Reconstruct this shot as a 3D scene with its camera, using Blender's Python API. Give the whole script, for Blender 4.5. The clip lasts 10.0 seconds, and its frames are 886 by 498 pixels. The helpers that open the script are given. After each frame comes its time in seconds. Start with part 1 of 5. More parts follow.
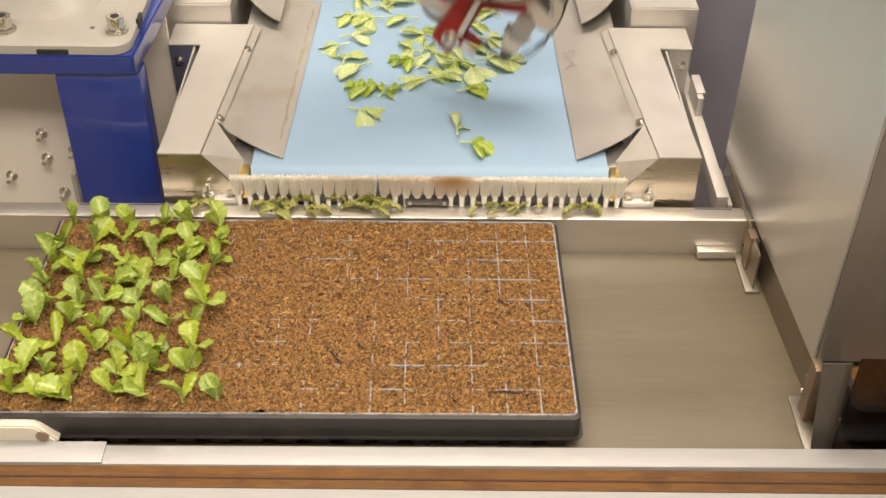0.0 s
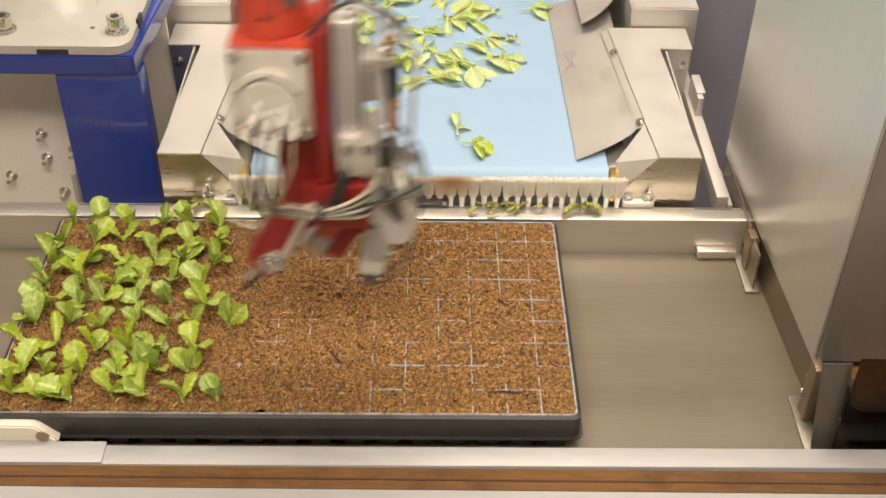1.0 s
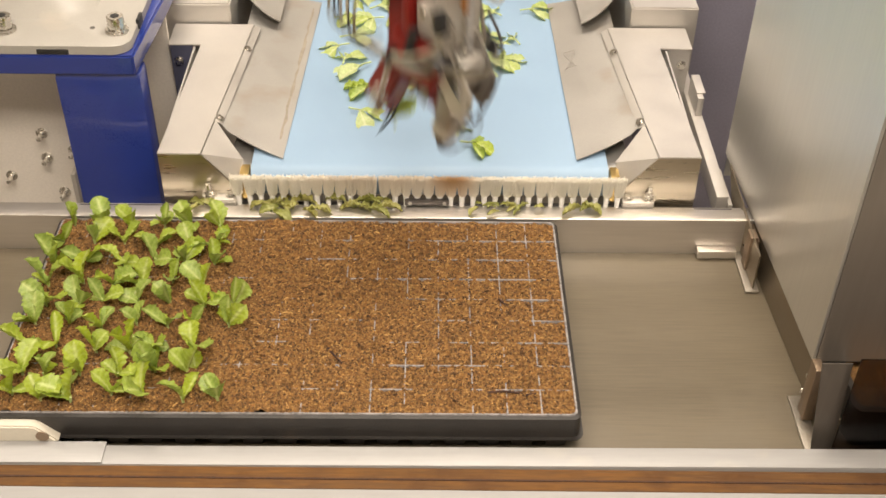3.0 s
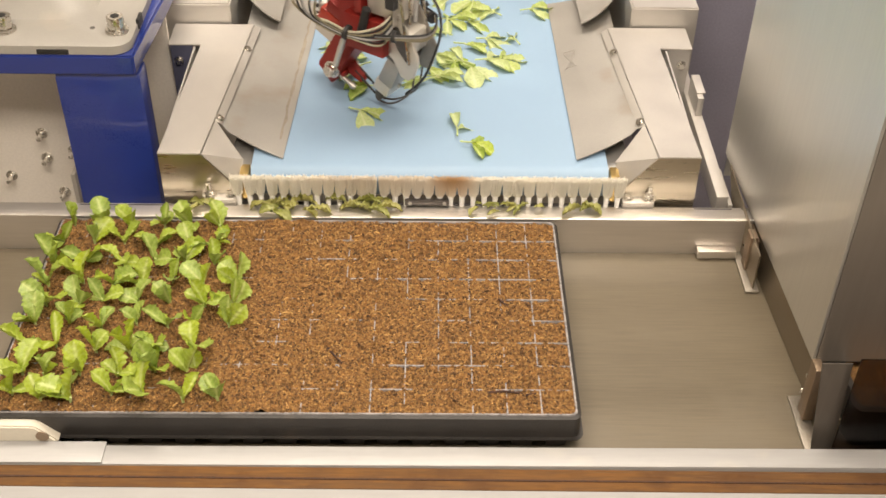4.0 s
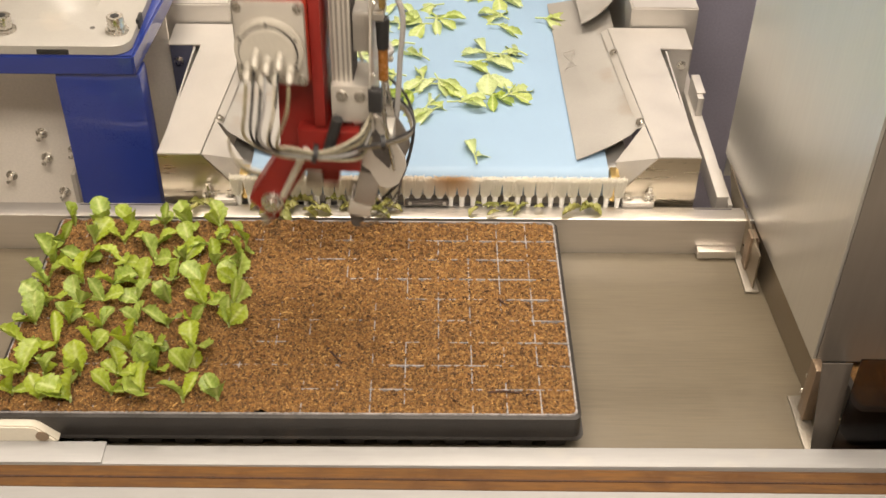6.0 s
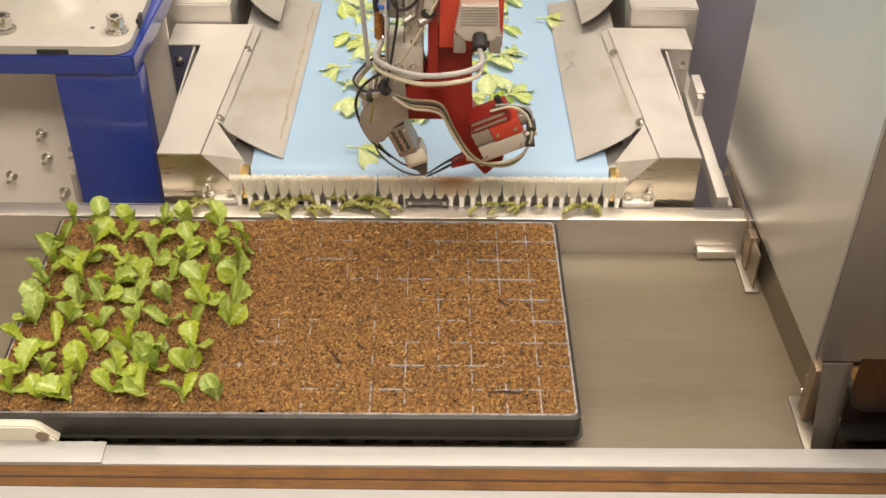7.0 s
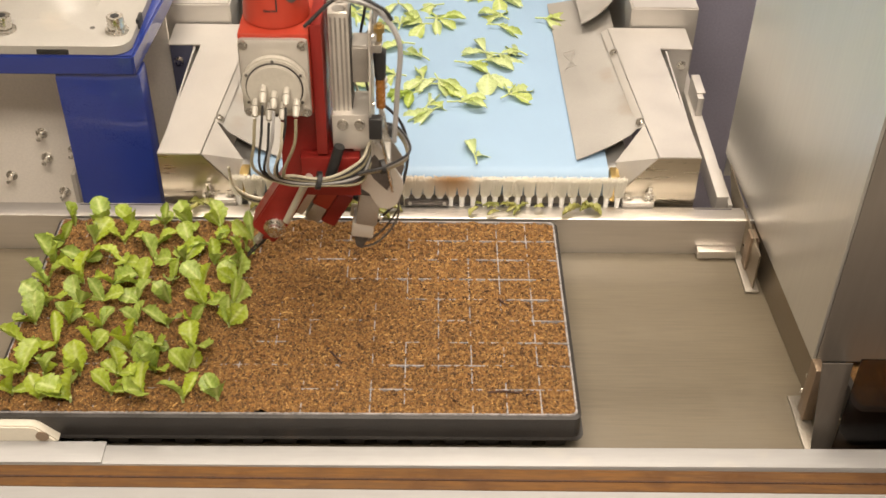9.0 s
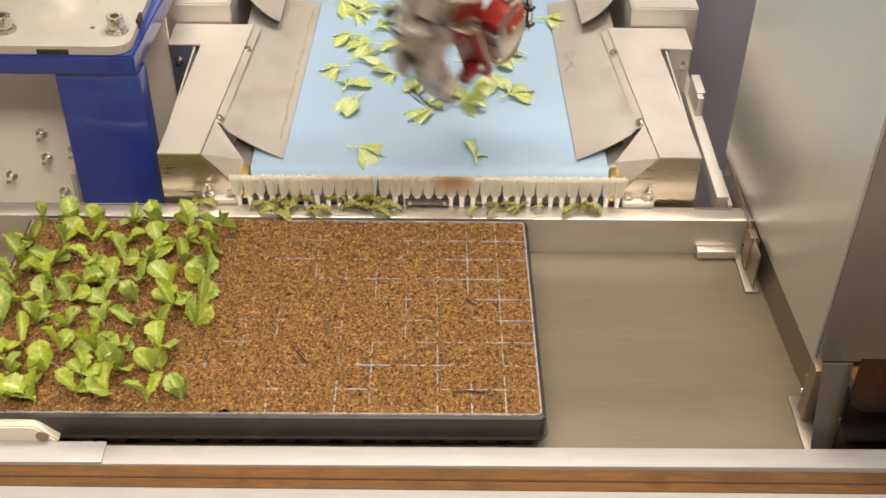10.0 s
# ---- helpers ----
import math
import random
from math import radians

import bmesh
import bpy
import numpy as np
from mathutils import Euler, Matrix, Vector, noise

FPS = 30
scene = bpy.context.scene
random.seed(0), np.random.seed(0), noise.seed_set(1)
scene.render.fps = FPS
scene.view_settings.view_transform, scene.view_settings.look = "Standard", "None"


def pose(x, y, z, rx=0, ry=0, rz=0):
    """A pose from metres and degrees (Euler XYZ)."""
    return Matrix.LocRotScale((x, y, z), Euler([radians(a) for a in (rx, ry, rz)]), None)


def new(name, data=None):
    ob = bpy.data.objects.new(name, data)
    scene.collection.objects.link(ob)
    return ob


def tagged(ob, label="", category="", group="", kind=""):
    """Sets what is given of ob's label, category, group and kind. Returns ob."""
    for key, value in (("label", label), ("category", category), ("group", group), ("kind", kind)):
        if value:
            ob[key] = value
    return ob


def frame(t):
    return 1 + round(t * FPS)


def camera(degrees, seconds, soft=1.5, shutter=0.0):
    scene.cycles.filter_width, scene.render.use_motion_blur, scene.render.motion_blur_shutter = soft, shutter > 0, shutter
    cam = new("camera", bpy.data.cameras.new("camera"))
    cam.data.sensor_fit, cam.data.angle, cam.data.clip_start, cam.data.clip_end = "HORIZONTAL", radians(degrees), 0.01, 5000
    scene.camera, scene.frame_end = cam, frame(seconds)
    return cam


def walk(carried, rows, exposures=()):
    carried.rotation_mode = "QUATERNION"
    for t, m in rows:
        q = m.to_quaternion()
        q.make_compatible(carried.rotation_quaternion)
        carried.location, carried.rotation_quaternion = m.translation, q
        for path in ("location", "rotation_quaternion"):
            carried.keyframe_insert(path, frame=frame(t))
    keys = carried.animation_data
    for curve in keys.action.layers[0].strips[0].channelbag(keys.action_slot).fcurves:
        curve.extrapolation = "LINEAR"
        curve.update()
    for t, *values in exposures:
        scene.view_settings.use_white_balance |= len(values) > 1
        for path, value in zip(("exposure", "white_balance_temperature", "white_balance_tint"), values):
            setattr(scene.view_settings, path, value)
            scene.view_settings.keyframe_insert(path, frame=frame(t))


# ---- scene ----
cam = camera(41.88, 10.0, soft=1.6, shutter=0.5)
EYE = Matrix(((0.99990296, -0.00729223, -0.01187014, -0.1377447),
              (-0.00458321, 0.63243364, -0.77460098, -0.73131139),
              (0.01315565, 0.77458022, 0.63233885, 0.79511633),
              (0, 0, 0, 1)))
walk(cam, [(0.0, EYE), (10.0, EYE)], [(0.0, 0.10, 6500, 10), (10.0, 0.10, 6500, 10)])

# ---- light: a closed hall with white walls and two long ceiling lamps ----
world = bpy.data.worlds.new("hall_air")
world.use_nodes = True
world.node_tree.nodes["Background"].inputs[0].default_value = (1.0, 0.93, 0.84, 1)
world.node_tree.nodes["Background"].inputs[1].default_value = 0.02
scene.world = world
FLOOR, CEIL = -0.95, 2.15
LAMPS = [(-0.12, 0.75, 1.9), (-0.12, -0.95, 1.9)]


def ceiling_lamp_light(x, y, z, power):
    la = bpy.data.lights.new("lamp_light", "AREA")
    la.shape, la.size, la.size_y, la.energy, la.color = "RECTANGLE", 1.9, 0.55, power, (1.0, 0.86, 0.71)
    ob = new("lamp_light", la)
    ob.matrix_world = pose(x, y, z - 0.012)


ceiling_lamp_light(*LAMPS[0], 49)
ceiling_lamp_light(*LAMPS[1], 58)


# ---- materials ----
def material(name, color, rough=0.5, metal=0.0, vary=0.15, scale=40.0, bump=0.1, fine=300.0, stretch=(1, 1, 1),
             stain=None, stain_at=0.62, stain_scale=9.0, per_object=0.0, coat=0.0, glow=None, rough_vary=0.1):
    m = bpy.data.materials.new(name)
    m.use_nodes = True
    nt = m.node_tree
    N, L = nt.nodes, nt.links
    b = N["Principled BSDF"]
    tc = N.new("ShaderNodeTexCoord")
    mp = N.new("ShaderNodeMapping")
    mp.inputs["Scale"].default_value = stretch
    L.new(tc.outputs["Object"], mp.inputs[0])
    n1 = N.new("ShaderNodeTexNoise")
    n1.inputs["Scale"].default_value, n1.inputs["Detail"].default_value = scale, 5
    n2 = N.new("ShaderNodeTexNoise")
    n2.inputs["Scale"].default_value, n2.inputs["Detail"].default_value = fine, 3
    L.new(mp.outputs[0], n1.inputs["Vector"])
    L.new(mp.outputs[0], n2.inputs["Vector"])
    both = N.new("ShaderNodeMath")
    both.operation = "ADD"
    L.new(n1.outputs[0], both.inputs[0])
    L.new(n2.outputs[0], both.inputs[1])
    last = both.outputs[0]
    if per_object:
        oi = N.new("ShaderNodeObjectInfo")
        ma = N.new("ShaderNodeMath")
        ma.operation = "MULTIPLY_ADD"
        ma.inputs[1].default_value = per_object
        L.new(oi.outputs["Random"], ma.inputs[0])
        L.new(last, ma.inputs[2])
        last = ma.outputs[0]
    rg = N.new("ShaderNodeMapRange")
    rg.inputs["From Min"].default_value, rg.inputs["From Max"].default_value = 0.7, 1.3 + per_object
    rg.inputs["To Min"].default_value, rg.inputs["To Max"].default_value = 1 - vary, 1 + vary
    L.new(last, rg.inputs[0])
    mul = N.new("ShaderNodeVectorMath")
    mul.operation = "SCALE"
    mul.inputs[0].default_value = color[:3]
    L.new(rg.outputs[0], mul.inputs["Scale"])
    out = mul.outputs[0]
    if stain:
        n3 = N.new("ShaderNodeTexNoise")
        n3.inputs["Scale"].default_value, n3.inputs["Detail"].default_value = stain_scale, 6
        L.new(tc.outputs["Object"], n3.inputs["Vector"])
        r3 = N.new("ShaderNodeMapRange")
        r3.inputs["From Min"].default_value, r3.inputs["From Max"].default_value = stain_at - 0.08, stain_at + 0.1
        L.new(n3.outputs[0], r3.inputs[0])
        mx = N.new("ShaderNodeMix")
        mx.data_type = "RGBA"
        mx.inputs["B"].default_value = (*stain, 1)
        L.new(r3.outputs[0], mx.inputs["Factor"])
        L.new(out, mx.inputs["A"])
        out = mx.outputs["Result"]
    L.new(out, b.inputs["Base Color"])
    rr = N.new("ShaderNodeMapRange")
    rr.inputs["From Min"].default_value, rr.inputs["From Max"].default_value = 0.7, 1.3
    rr.inputs["To Min"].default_value, rr.inputs["To Max"].default_value = max(0.03, rough - rough_vary), min(1, rough + rough_vary)
    L.new(both.outputs[0], rr.inputs[0])
    L.new(rr.outputs[0], b.inputs["Roughness"])
    b.inputs["Metallic"].default_value = metal
    b.inputs["Coat Weight"].default_value = coat
    if bump:
        bp = N.new("ShaderNodeBump")
        bp.inputs["Strength"].default_value, bp.inputs["Distance"].default_value = bump, 0.002
        L.new(both.outputs[0], bp.inputs["Height"])
        L.new(bp.outputs[0], b.inputs["Normal"])
    if glow:
        b.inputs["Emission Color"].default_value, b.inputs["Emission Strength"].default_value = (*glow[:3], 1), glow[3]
    return m


def leaf_material(name, color, tip, through_light=0.35, other=None):
    m = material(name, color, 0.40, 0, 0.20, 60, 0.25, 400)
    nt = m.node_tree
    N, L = nt.nodes, nt.links
    b = N["Principled BSDF"]
    src = b.inputs["Base Color"].links[0].from_socket
    if other:
        oi = N.new("ShaderNodeObjectInfo")
        tint = N.new("ShaderNodeMix")
        tint.data_type = "RGBA"
        ratio = tuple(o / c for o, c in zip(other, color))
        tint.inputs["A"].default_value, tint.inputs["B"].default_value = (1, 1, 1, 1), (*ratio, 1)
        L.new(oi.outputs["Random"], tint.inputs["Factor"])
        times = N.new("ShaderNodeVectorMath")
        times.operation = "MULTIPLY"
        L.new(src, times.inputs[0])
        L.new(tint.outputs["Result"], times.inputs[1])
        src = times.outputs[0]
    at = N.new("ShaderNodeAttribute")
    at.attribute_name = "vein"
    mx = N.new("ShaderNodeMix")
    mx.data_type = "RGBA"
    mx.inputs["B"].default_value = (*tip, 1)
    L.new(at.outputs["Fac"], mx.inputs["Factor"])
    L.new(src, mx.inputs["A"])
    L.new(mx.outputs["Result"], b.inputs["Base Color"])
    tr = N.new("ShaderNodeBsdfTranslucent")
    L.new(mx.outputs["Result"], tr.inputs[0])
    ms = N.new("ShaderNodeMixShader")
    ms.inputs[0].default_value = through_light
    L.new(b.outputs[0], ms.inputs[1])
    L.new(tr.outputs[0], ms.inputs[2])
    L.new(ms.outputs[0], N["Material Output"].inputs[0])
    return m


STEEL_X = material("brushed_steel_across", (0.66, 0.62, 0.57), 0.38, 0.85, 0.06, 14, 0.05, 260, (0.06, 1, 1), rough_vary=0.08)
STEEL_Z = material("brushed_steel_upright", (0.66, 0.65, 0.62), 0.36, 0.85, 0.05, 10, 0.04, 240, (1, 1, 0.05), rough_vary=0.06)
SATIN = material("bead_blasted_steel", (0.56, 0.535, 0.50), 0.46, 0.6, 0.07, 26, 0.08, 900)
SHEET = material("dull_sheet_metal", (0.39, 0.375, 0.35), 0.52, 0.55, 0.08, 18, 0.06, 500, stain=(0.35, 0.31, 0.26), stain_at=0.66, stain_scale=16)
PANEL = material("grey_panel_sheet", (0.74, 0.69, 0.62), 0.45, 0.15, 0.07, 8, 0.05, 300)
DARK_STEEL = material("dark_steel", (0.13, 0.12, 0.115), 0.45, 0.7, 0.2, 30, 0.1)
CAP_STEEL = material("polished_cap_steel", (0.62, 0.57, 0.48), 0.30, 1.0, 0.06, 18, 0.05, 300, (0.08, 1, 1), rough_vary=0.06)
# brushed steel again, darkened: the dim hall it mirrors is in the colour
FRONT_STEEL = material("shaded_brushed_steel", (0.27, 0.24, 0.21), 0.36, 0.55, 0.05, 9, 0.03, 240, (1, 1, 0.05), rough_vary=0.05)
# guide steels darkened for the shade under the housing, the second one more
GUIDE_STEEL = material("shaded_guide_steel", (0.27, 0.225, 0.165), 0.40, 0.8, 0.1, 20, 0.06, 400)
SHADED_GUIDE = material("shaded_front_guide_steel", (0.115, 0.100, 0.085), 0.4, 0.4, 0.1, 20, 0.04, 300, (1, 1, 0.1))
STAIN = material("dried_stain", (0.31, 0.275, 0.22), 0.6, 0.2, 0.25, 120, 0.1)
BOLT = material("zinc_bolt", (0.7, 0.68, 0.64), 0.25, 1.0, 0.06, 60, 0.05)
ALU = material("anodised_aluminium", (0.62, 0.59, 0.54), 0.42, 0.6, 0.05, 40, 0.05, 700)
ALU_DARK = material("worn_aluminium", (0.42, 0.40, 0.37), 0.42, 0.8, 0.12, 50, 0.08, 700)
RED = material("red_anodised", (0.25, 0.020, 0.015), 0.4, 0.25, 0.12, 40, 0.05, 600)
RED_CAST = material("red_lacquer", (0.42, 0.045, 0.022), 0.42, 0.0, 0.06, 50, 0.06, 800, coat=0.15)
CREAM = material("cream_robot_paint", (0.80, 0.69, 0.46), 0.45, 0, 0.04, 20, 0.05, 500)
WHITE = material("white_robot_paint", (0.36, 0.345, 0.315), 0.38, 0, 0.04, 12, 0.05, 400, stain=(0.5, 0.45, 0.38), stain_at=0.68)
BLUE = material("blue_powder_coat", (0.015, 0.035, 0.225), 0.34, 0, 0.08, 12, 0.03, 900, coat=0.9)
BELT_BLUE = material("blue_belt", (0.236, 0.345, 0.475), 0.5, 0, 0.03, 18, 0.12, 1500, stain=(0.224, 0.33, 0.458), stain_at=0.6, stain_scale=5)
BELT_DARK = material("dark_rubber_belt", (0.128, 0.106, 0.072), 0.40, 0.0, 0.15, 22, 0.05, 500, (0.04, 1, 1), stain=(0.15, 0.128, 0.094), stain_at=0.57, stain_scale=6)
TRAY = material("black_tray_plastic", (0.026, 0.023, 0.021), 0.42, 0, 0.25, 30, 0.1, 400, stain=(0.09, 0.065, 0.045), stain_at=0.7)
TRAY_EDGE = material("scuffed_tray_edge", (0.27, 0.255, 0.255), 0.3, 0, 0.35, 60, 0.1, 300)
SOIL = material("peat_soil", (0.200, 0.099, 0.029), 0.95, 0, 0.85, 260, 1.0, 1000, stain=(0.42, 0.245, 0.08), stain_at=0.61, stain_scale=330)
CRUMB = material("peat_crumb", (0.075, 0.037, 0.014), 0.95, 0, 0.7, 120, 0.6, 700)
FIBRE = material("pale_coir_fibre", (0.53, 0.32, 0.11), 0.9, 0, 0.4, 90, 0.4, 500)
BARK = material("bark_chip", (0.05, 0.022, 0.012), 0.8, 0, 0.4, 200, 0.6)
BRISTLE = material("nylon_bristle", (0.95, 0.93, 0.87), 0.4, 0, 0.04, 60, 0.0, 400)
_n = BRISTLE.node_tree
_b = _n.nodes["Principled BSDF"]
_base = _b.inputs["Base Color"].links[0].from_socket
_tc = _n.nodes.new("ShaderNodeTexCoord")
_sep = _n.nodes.new("ShaderNodeSeparateXYZ")
_n.links.new(_tc.outputs["Object"], _sep.inputs[0])
for _mid, _half, _tint, _most in ((-0.190, 0.13, (0.70, 0.57, 0.42), 0.32), (-0.112, 0.034, (0.66, 0.43, 0.17), 0.85)):
    _d = _n.nodes.new("ShaderNodeMath")
    _d.operation = "SUBTRACT"
    _d.inputs[1].default_value = _mid
    _n.links.new(_sep.outputs["X"], _d.inputs[0])
    _a = _n.nodes.new("ShaderNodeMath")
    _a.operation = "ABSOLUTE"
    _n.links.new(_d.outputs[0], _a.inputs[0])
    _r = _n.nodes.new("ShaderNodeMapRange")
    _r.interpolation_type = "SMOOTHSTEP"
    _r.inputs["From Min"].default_value, _r.inputs["From Max"].default_value = _half, 0.0
    _n.links.new(_a.outputs[0], _r.inputs[0])
    _h = _n.nodes.new("ShaderNodeMapRange")
    _h.inputs["From Min"].default_value, _h.inputs["From Max"].default_value = 0.008, 0.032
    _h.inputs["To Min"].default_value, _h.inputs["To Max"].default_value = 0.15, _most
    _n.links.new(_sep.outputs["Z"], _h.inputs[0])
    _p = _n.nodes.new("ShaderNodeMath")
    _p.operation = "MULTIPLY"
    _n.links.new(_r.outputs[0], _p.inputs[0])
    _n.links.new(_h.outputs[0], _p.inputs[1])
    _x = _n.nodes.new("ShaderNodeMix")
    _x.data_type = "RGBA"
    _x.inputs["B"].default_value = (*_tint, 1)
    _n.links.new(_p.outputs[0], _x.inputs["Factor"])
    _n.links.new(_base, _x.inputs["A"])
    _base = _x.outputs["Result"]
_n.links.new(_base, _b.inputs["Base Color"])
_t, _x = _n.nodes.new("ShaderNodeBsdfTranslucent"), _n.nodes.new("ShaderNodeMixShader")
_x.inputs[0].default_value = 0.6
_n.links.new(_base, _t.inputs[0])
_n.links.new(_b.outputs[0], _x.inputs[1])
_n.links.new(_t.outputs[0], _x.inputs[2])
_n.links.new(_x.outputs[0], _n.nodes["Material Output"].inputs[0])
FERRULE = material("white_ferrule_plastic", (0.86, 0.85, 0.82), 0.3, 0, 0.05, 60, 0.0)
RUBBER = material("black_rubber", (0.02, 0.02, 0.021), 0.5, 0, 0.2, 60, 0.05)
HOSE = material("grey_hose", (0.36, 0.355, 0.35), 0.4, 0, 0.08, 60, 0.03)
HOSE_PALE = material("pale_hose", (0.48, 0.44, 0.34), 0.3, 0, 0.08, 60, 0.03)
HOSE_OLIVE = material("olive_hose", (0.25, 0.22, 0.14), 0.35, 0, 0.15, 60, 0.03)
DISC_GREY = material("pale_grey_plastic", (0.50, 0.47, 0.41), 0.45, 0.1, 0.06, 60, 0.05)
AMBER = material("amber_tube", (0.28, 0.12, 0.03), 0.25, 0, 0.2, 60, 0.0)
BRASS = material("brass", (0.55, 0.40, 0.16), 0.35, 0.9, 0.1, 60, 0.05)
BLUE_PLASTIC = material("blue_plastic", (0.03, 0.12, 0.5), 0.35, 0, 0.1, 60, 0.0)
WOOD = material("brown_board", (0.125, 0.056, 0.013), 0.9, 0, 0.38, 22, 0.5, 260, (0.12, 1, 1), stain=(0.085, 0.036, 0.008), stain_at=0.55, stain_scale=30)
RAIL_WHITE = material("white_rail", (0.330, 0.328, 0.325), 0.42, 0.1, 0.05, 10, 0.05, 300, (0.1, 1, 1), stain=(0.43, 0.40, 0.35), stain_at=0.68)
CREAM_PLASTIC = material("cream_plastic", (0.60, 0.56, 0.47), 0.4, 0, 0.04, 30, 0.05)
WALL = material("white_wall_paint", (0.80, 0.75, 0.68), 0.8, 0, 0.04, 3, 0.1, 60)
FLOORING = material("grey_concrete", (0.19, 0.175, 0.15), 0.6, 0, 0.15, 4, 0.2, 60)
BACK_BLUE = material("grey_blue_panel", (0.33, 0.32, 0.41), 0.45, 0.2, 0.1, 8, 0.05)
# dark blue-grey holds the shade on the left guard's recessed plate
RECESS = material("shaded_recess_steel", (0.09, 0.095, 0.15), 0.45, 0.2, 0.1, 8, 0.05)
BRACKET_BROWN = material("brown_bracket_steel", (0.27, 0.20, 0.14), 0.42, 0.7, 0.15, 30, 0.06, 400, (1, 1, 0.2))
# bracket steel with the shade below the panel in its colour
BRACKET = material("shaded_bracket_steel", (0.36, 0.33, 0.28), 0.42, 0.75, 0.1, 20, 0.06, 400)
LAMP = material("lamp_diffuser", (0.9, 0.88, 0.84), 0.5, glow=(1.0, 0.92, 0.8, 3.0), bump=0)
SMOKED_CLEAR = bpy.data.materials.new("tinted_acrylic")
SMOKED_CLEAR.use_nodes = True
_b = SMOKED_CLEAR.node_tree.nodes["Principled BSDF"]
_b.inputs["Base Color"].default_value = (0.19, 0.155, 0.14, 1)
_b.inputs["Transmission Weight"].default_value, _b.inputs["Roughness"].default_value, _b.inputs["IOR"].default_value = 1.0, 0.06, 1.2
LEAF = leaf_material("young_leaf", (0.37, 0.46, 0.030), (0.55, 0.62, 0.23), 0.28, (0.28, 0.385, 0.085))
LEAF_CUT = leaf_material("cutting_leaf", (0.44, 0.53, 0.13), (0.64, 0.68, 0.38), 0.32, (0.53, 0.61, 0.31))
LEAF_OLD = leaf_material("wilted_leaf", (0.24, 0.26, 0.055), (0.40, 0.40, 0.16), 0.25, (0.36, 0.34, 0.10))
STEM = material("pale_stem", (0.42, 0.50, 0.20), 0.4, 0, 0.15, 80, 0.05)


# ---- mesh helpers ----
def finish(bm, name, mats, smooth=40):
    me = bpy.data.meshes.new(name)
    bmesh.ops.recalc_face_normals(bm, faces=bm.faces)
    if smooth:
        for f in bm.faces:
            f.smooth = True
        lim = radians(smooth)
        for e in bm.edges:
            e.smooth = len(e.link_faces) == 2 and e.calc_face_angle(0) < lim
    bm.to_mesh(me)
    bm.free()
    for m in (mats if isinstance(mats, (list, tuple)) else [mats]):
        me.materials.append(m)
    return me


def part(name, bm, mat, parent=None, label="", at=None, smooth=40):
    me = bm if isinstance(bm, bpy.types.Mesh) else finish(bm, name, mat, smooth)
    ob = new(name, me)
    if parent is not None:
        ob.parent = parent
    if at is not None:
        ob.matrix_basis = at
    if label:
        ob["label"] = label
    return ob


def thing(name, label, category, group="", kind="", at=None):
    ob = new(name)
    ob.empty_display_size = 0.02
    if at is not None:
        ob.matrix_basis = at
    return tagged(ob, label, category, group, kind)


def box(bm, x0, y0, z0, x1, y1, z1, bev=0.0, m=None):
    t = bmesh.new()
    bmesh.ops.create_cube(t, size=1)
    bmesh.ops.transform(t, matrix=Matrix.Translation(((x0 + x1) / 2, (y0 + y1) / 2, (z0 + z1) / 2)) @ Matrix.Diagonal((x1 - x0, y1 - y0, z1 - z0, 1)), verts=t.verts)
    if bev:
        bmesh.ops.bevel(t, geom=t.edges[:], offset=bev, segments=2, affect="EDGES", profile=0.6)
    add(bm, t, m)
    return bm


def add(bm, t, m=None):
    if m is not None:
        bmesh.ops.transform(t, matrix=m, verts=t.verts)
    base = [bm.verts.new(v.co) for v in t.verts]
    t.verts.index_update()
    for f in t.faces:
        try:
            g = bm.faces.new([base[v.index] for v in f.verts])
            g.material_index = f.material_index
        except ValueError:
            pass
    t.free()


def cyl(bm, a, b, r0, r1=None, n=20, bev=0.0, m=None):
    a, b = Vector(a), Vector(b)
    t = bmesh.new()
    bmesh.ops.create_cone(t, cap_ends=True, segments=n, radius1=r0, radius2=r0 if r1 is None else r1, depth=(b - a).length)
    if bev:
        bmesh.ops.bevel(t, geom=[e for e in t.edges if any(len(f.verts) > 4 for f in e.link_faces)], offset=bev, segments=2, affect="EDGES")
    q = (b - a).to_track_quat("Z", "Y").to_matrix().to_4x4()
    bmesh.ops.transform(t, matrix=Matrix.Translation((a + b) / 2) @ q, verts=t.verts)
    add(bm, t, m)
    return bm


def prism(bm, pts, lo, hi, axis="y", bev=0.0, m=None):
    """A polygon with thickness: pts in the two other axes, in x, y, z order."""
    t = bmesh.new()

    def place(u, v, w):
        return {"x": (w, u, v), "y": (u, w, v), "z": (u, v, w)}[axis]
    vs = [t.verts.new(place(u, v, lo)) for u, v in pts]
    f = t.faces.new(vs)
    r = bmesh.ops.extrude_face_region(t, geom=[f])
    d = Vector(place(0, 0, hi - lo))
    bmesh.ops.translate(t, vec=d, verts=[g for g in r["geom"] if isinstance(g, bmesh.types.BMVert)])
    bmesh.ops.recalc_face_normals(t, faces=t.faces)
    if bev:
        bmesh.ops.bevel(t, geom=t.edges[:], offset=bev, segments=2, affect="EDGES")
    add(bm, t, m)
    return bm


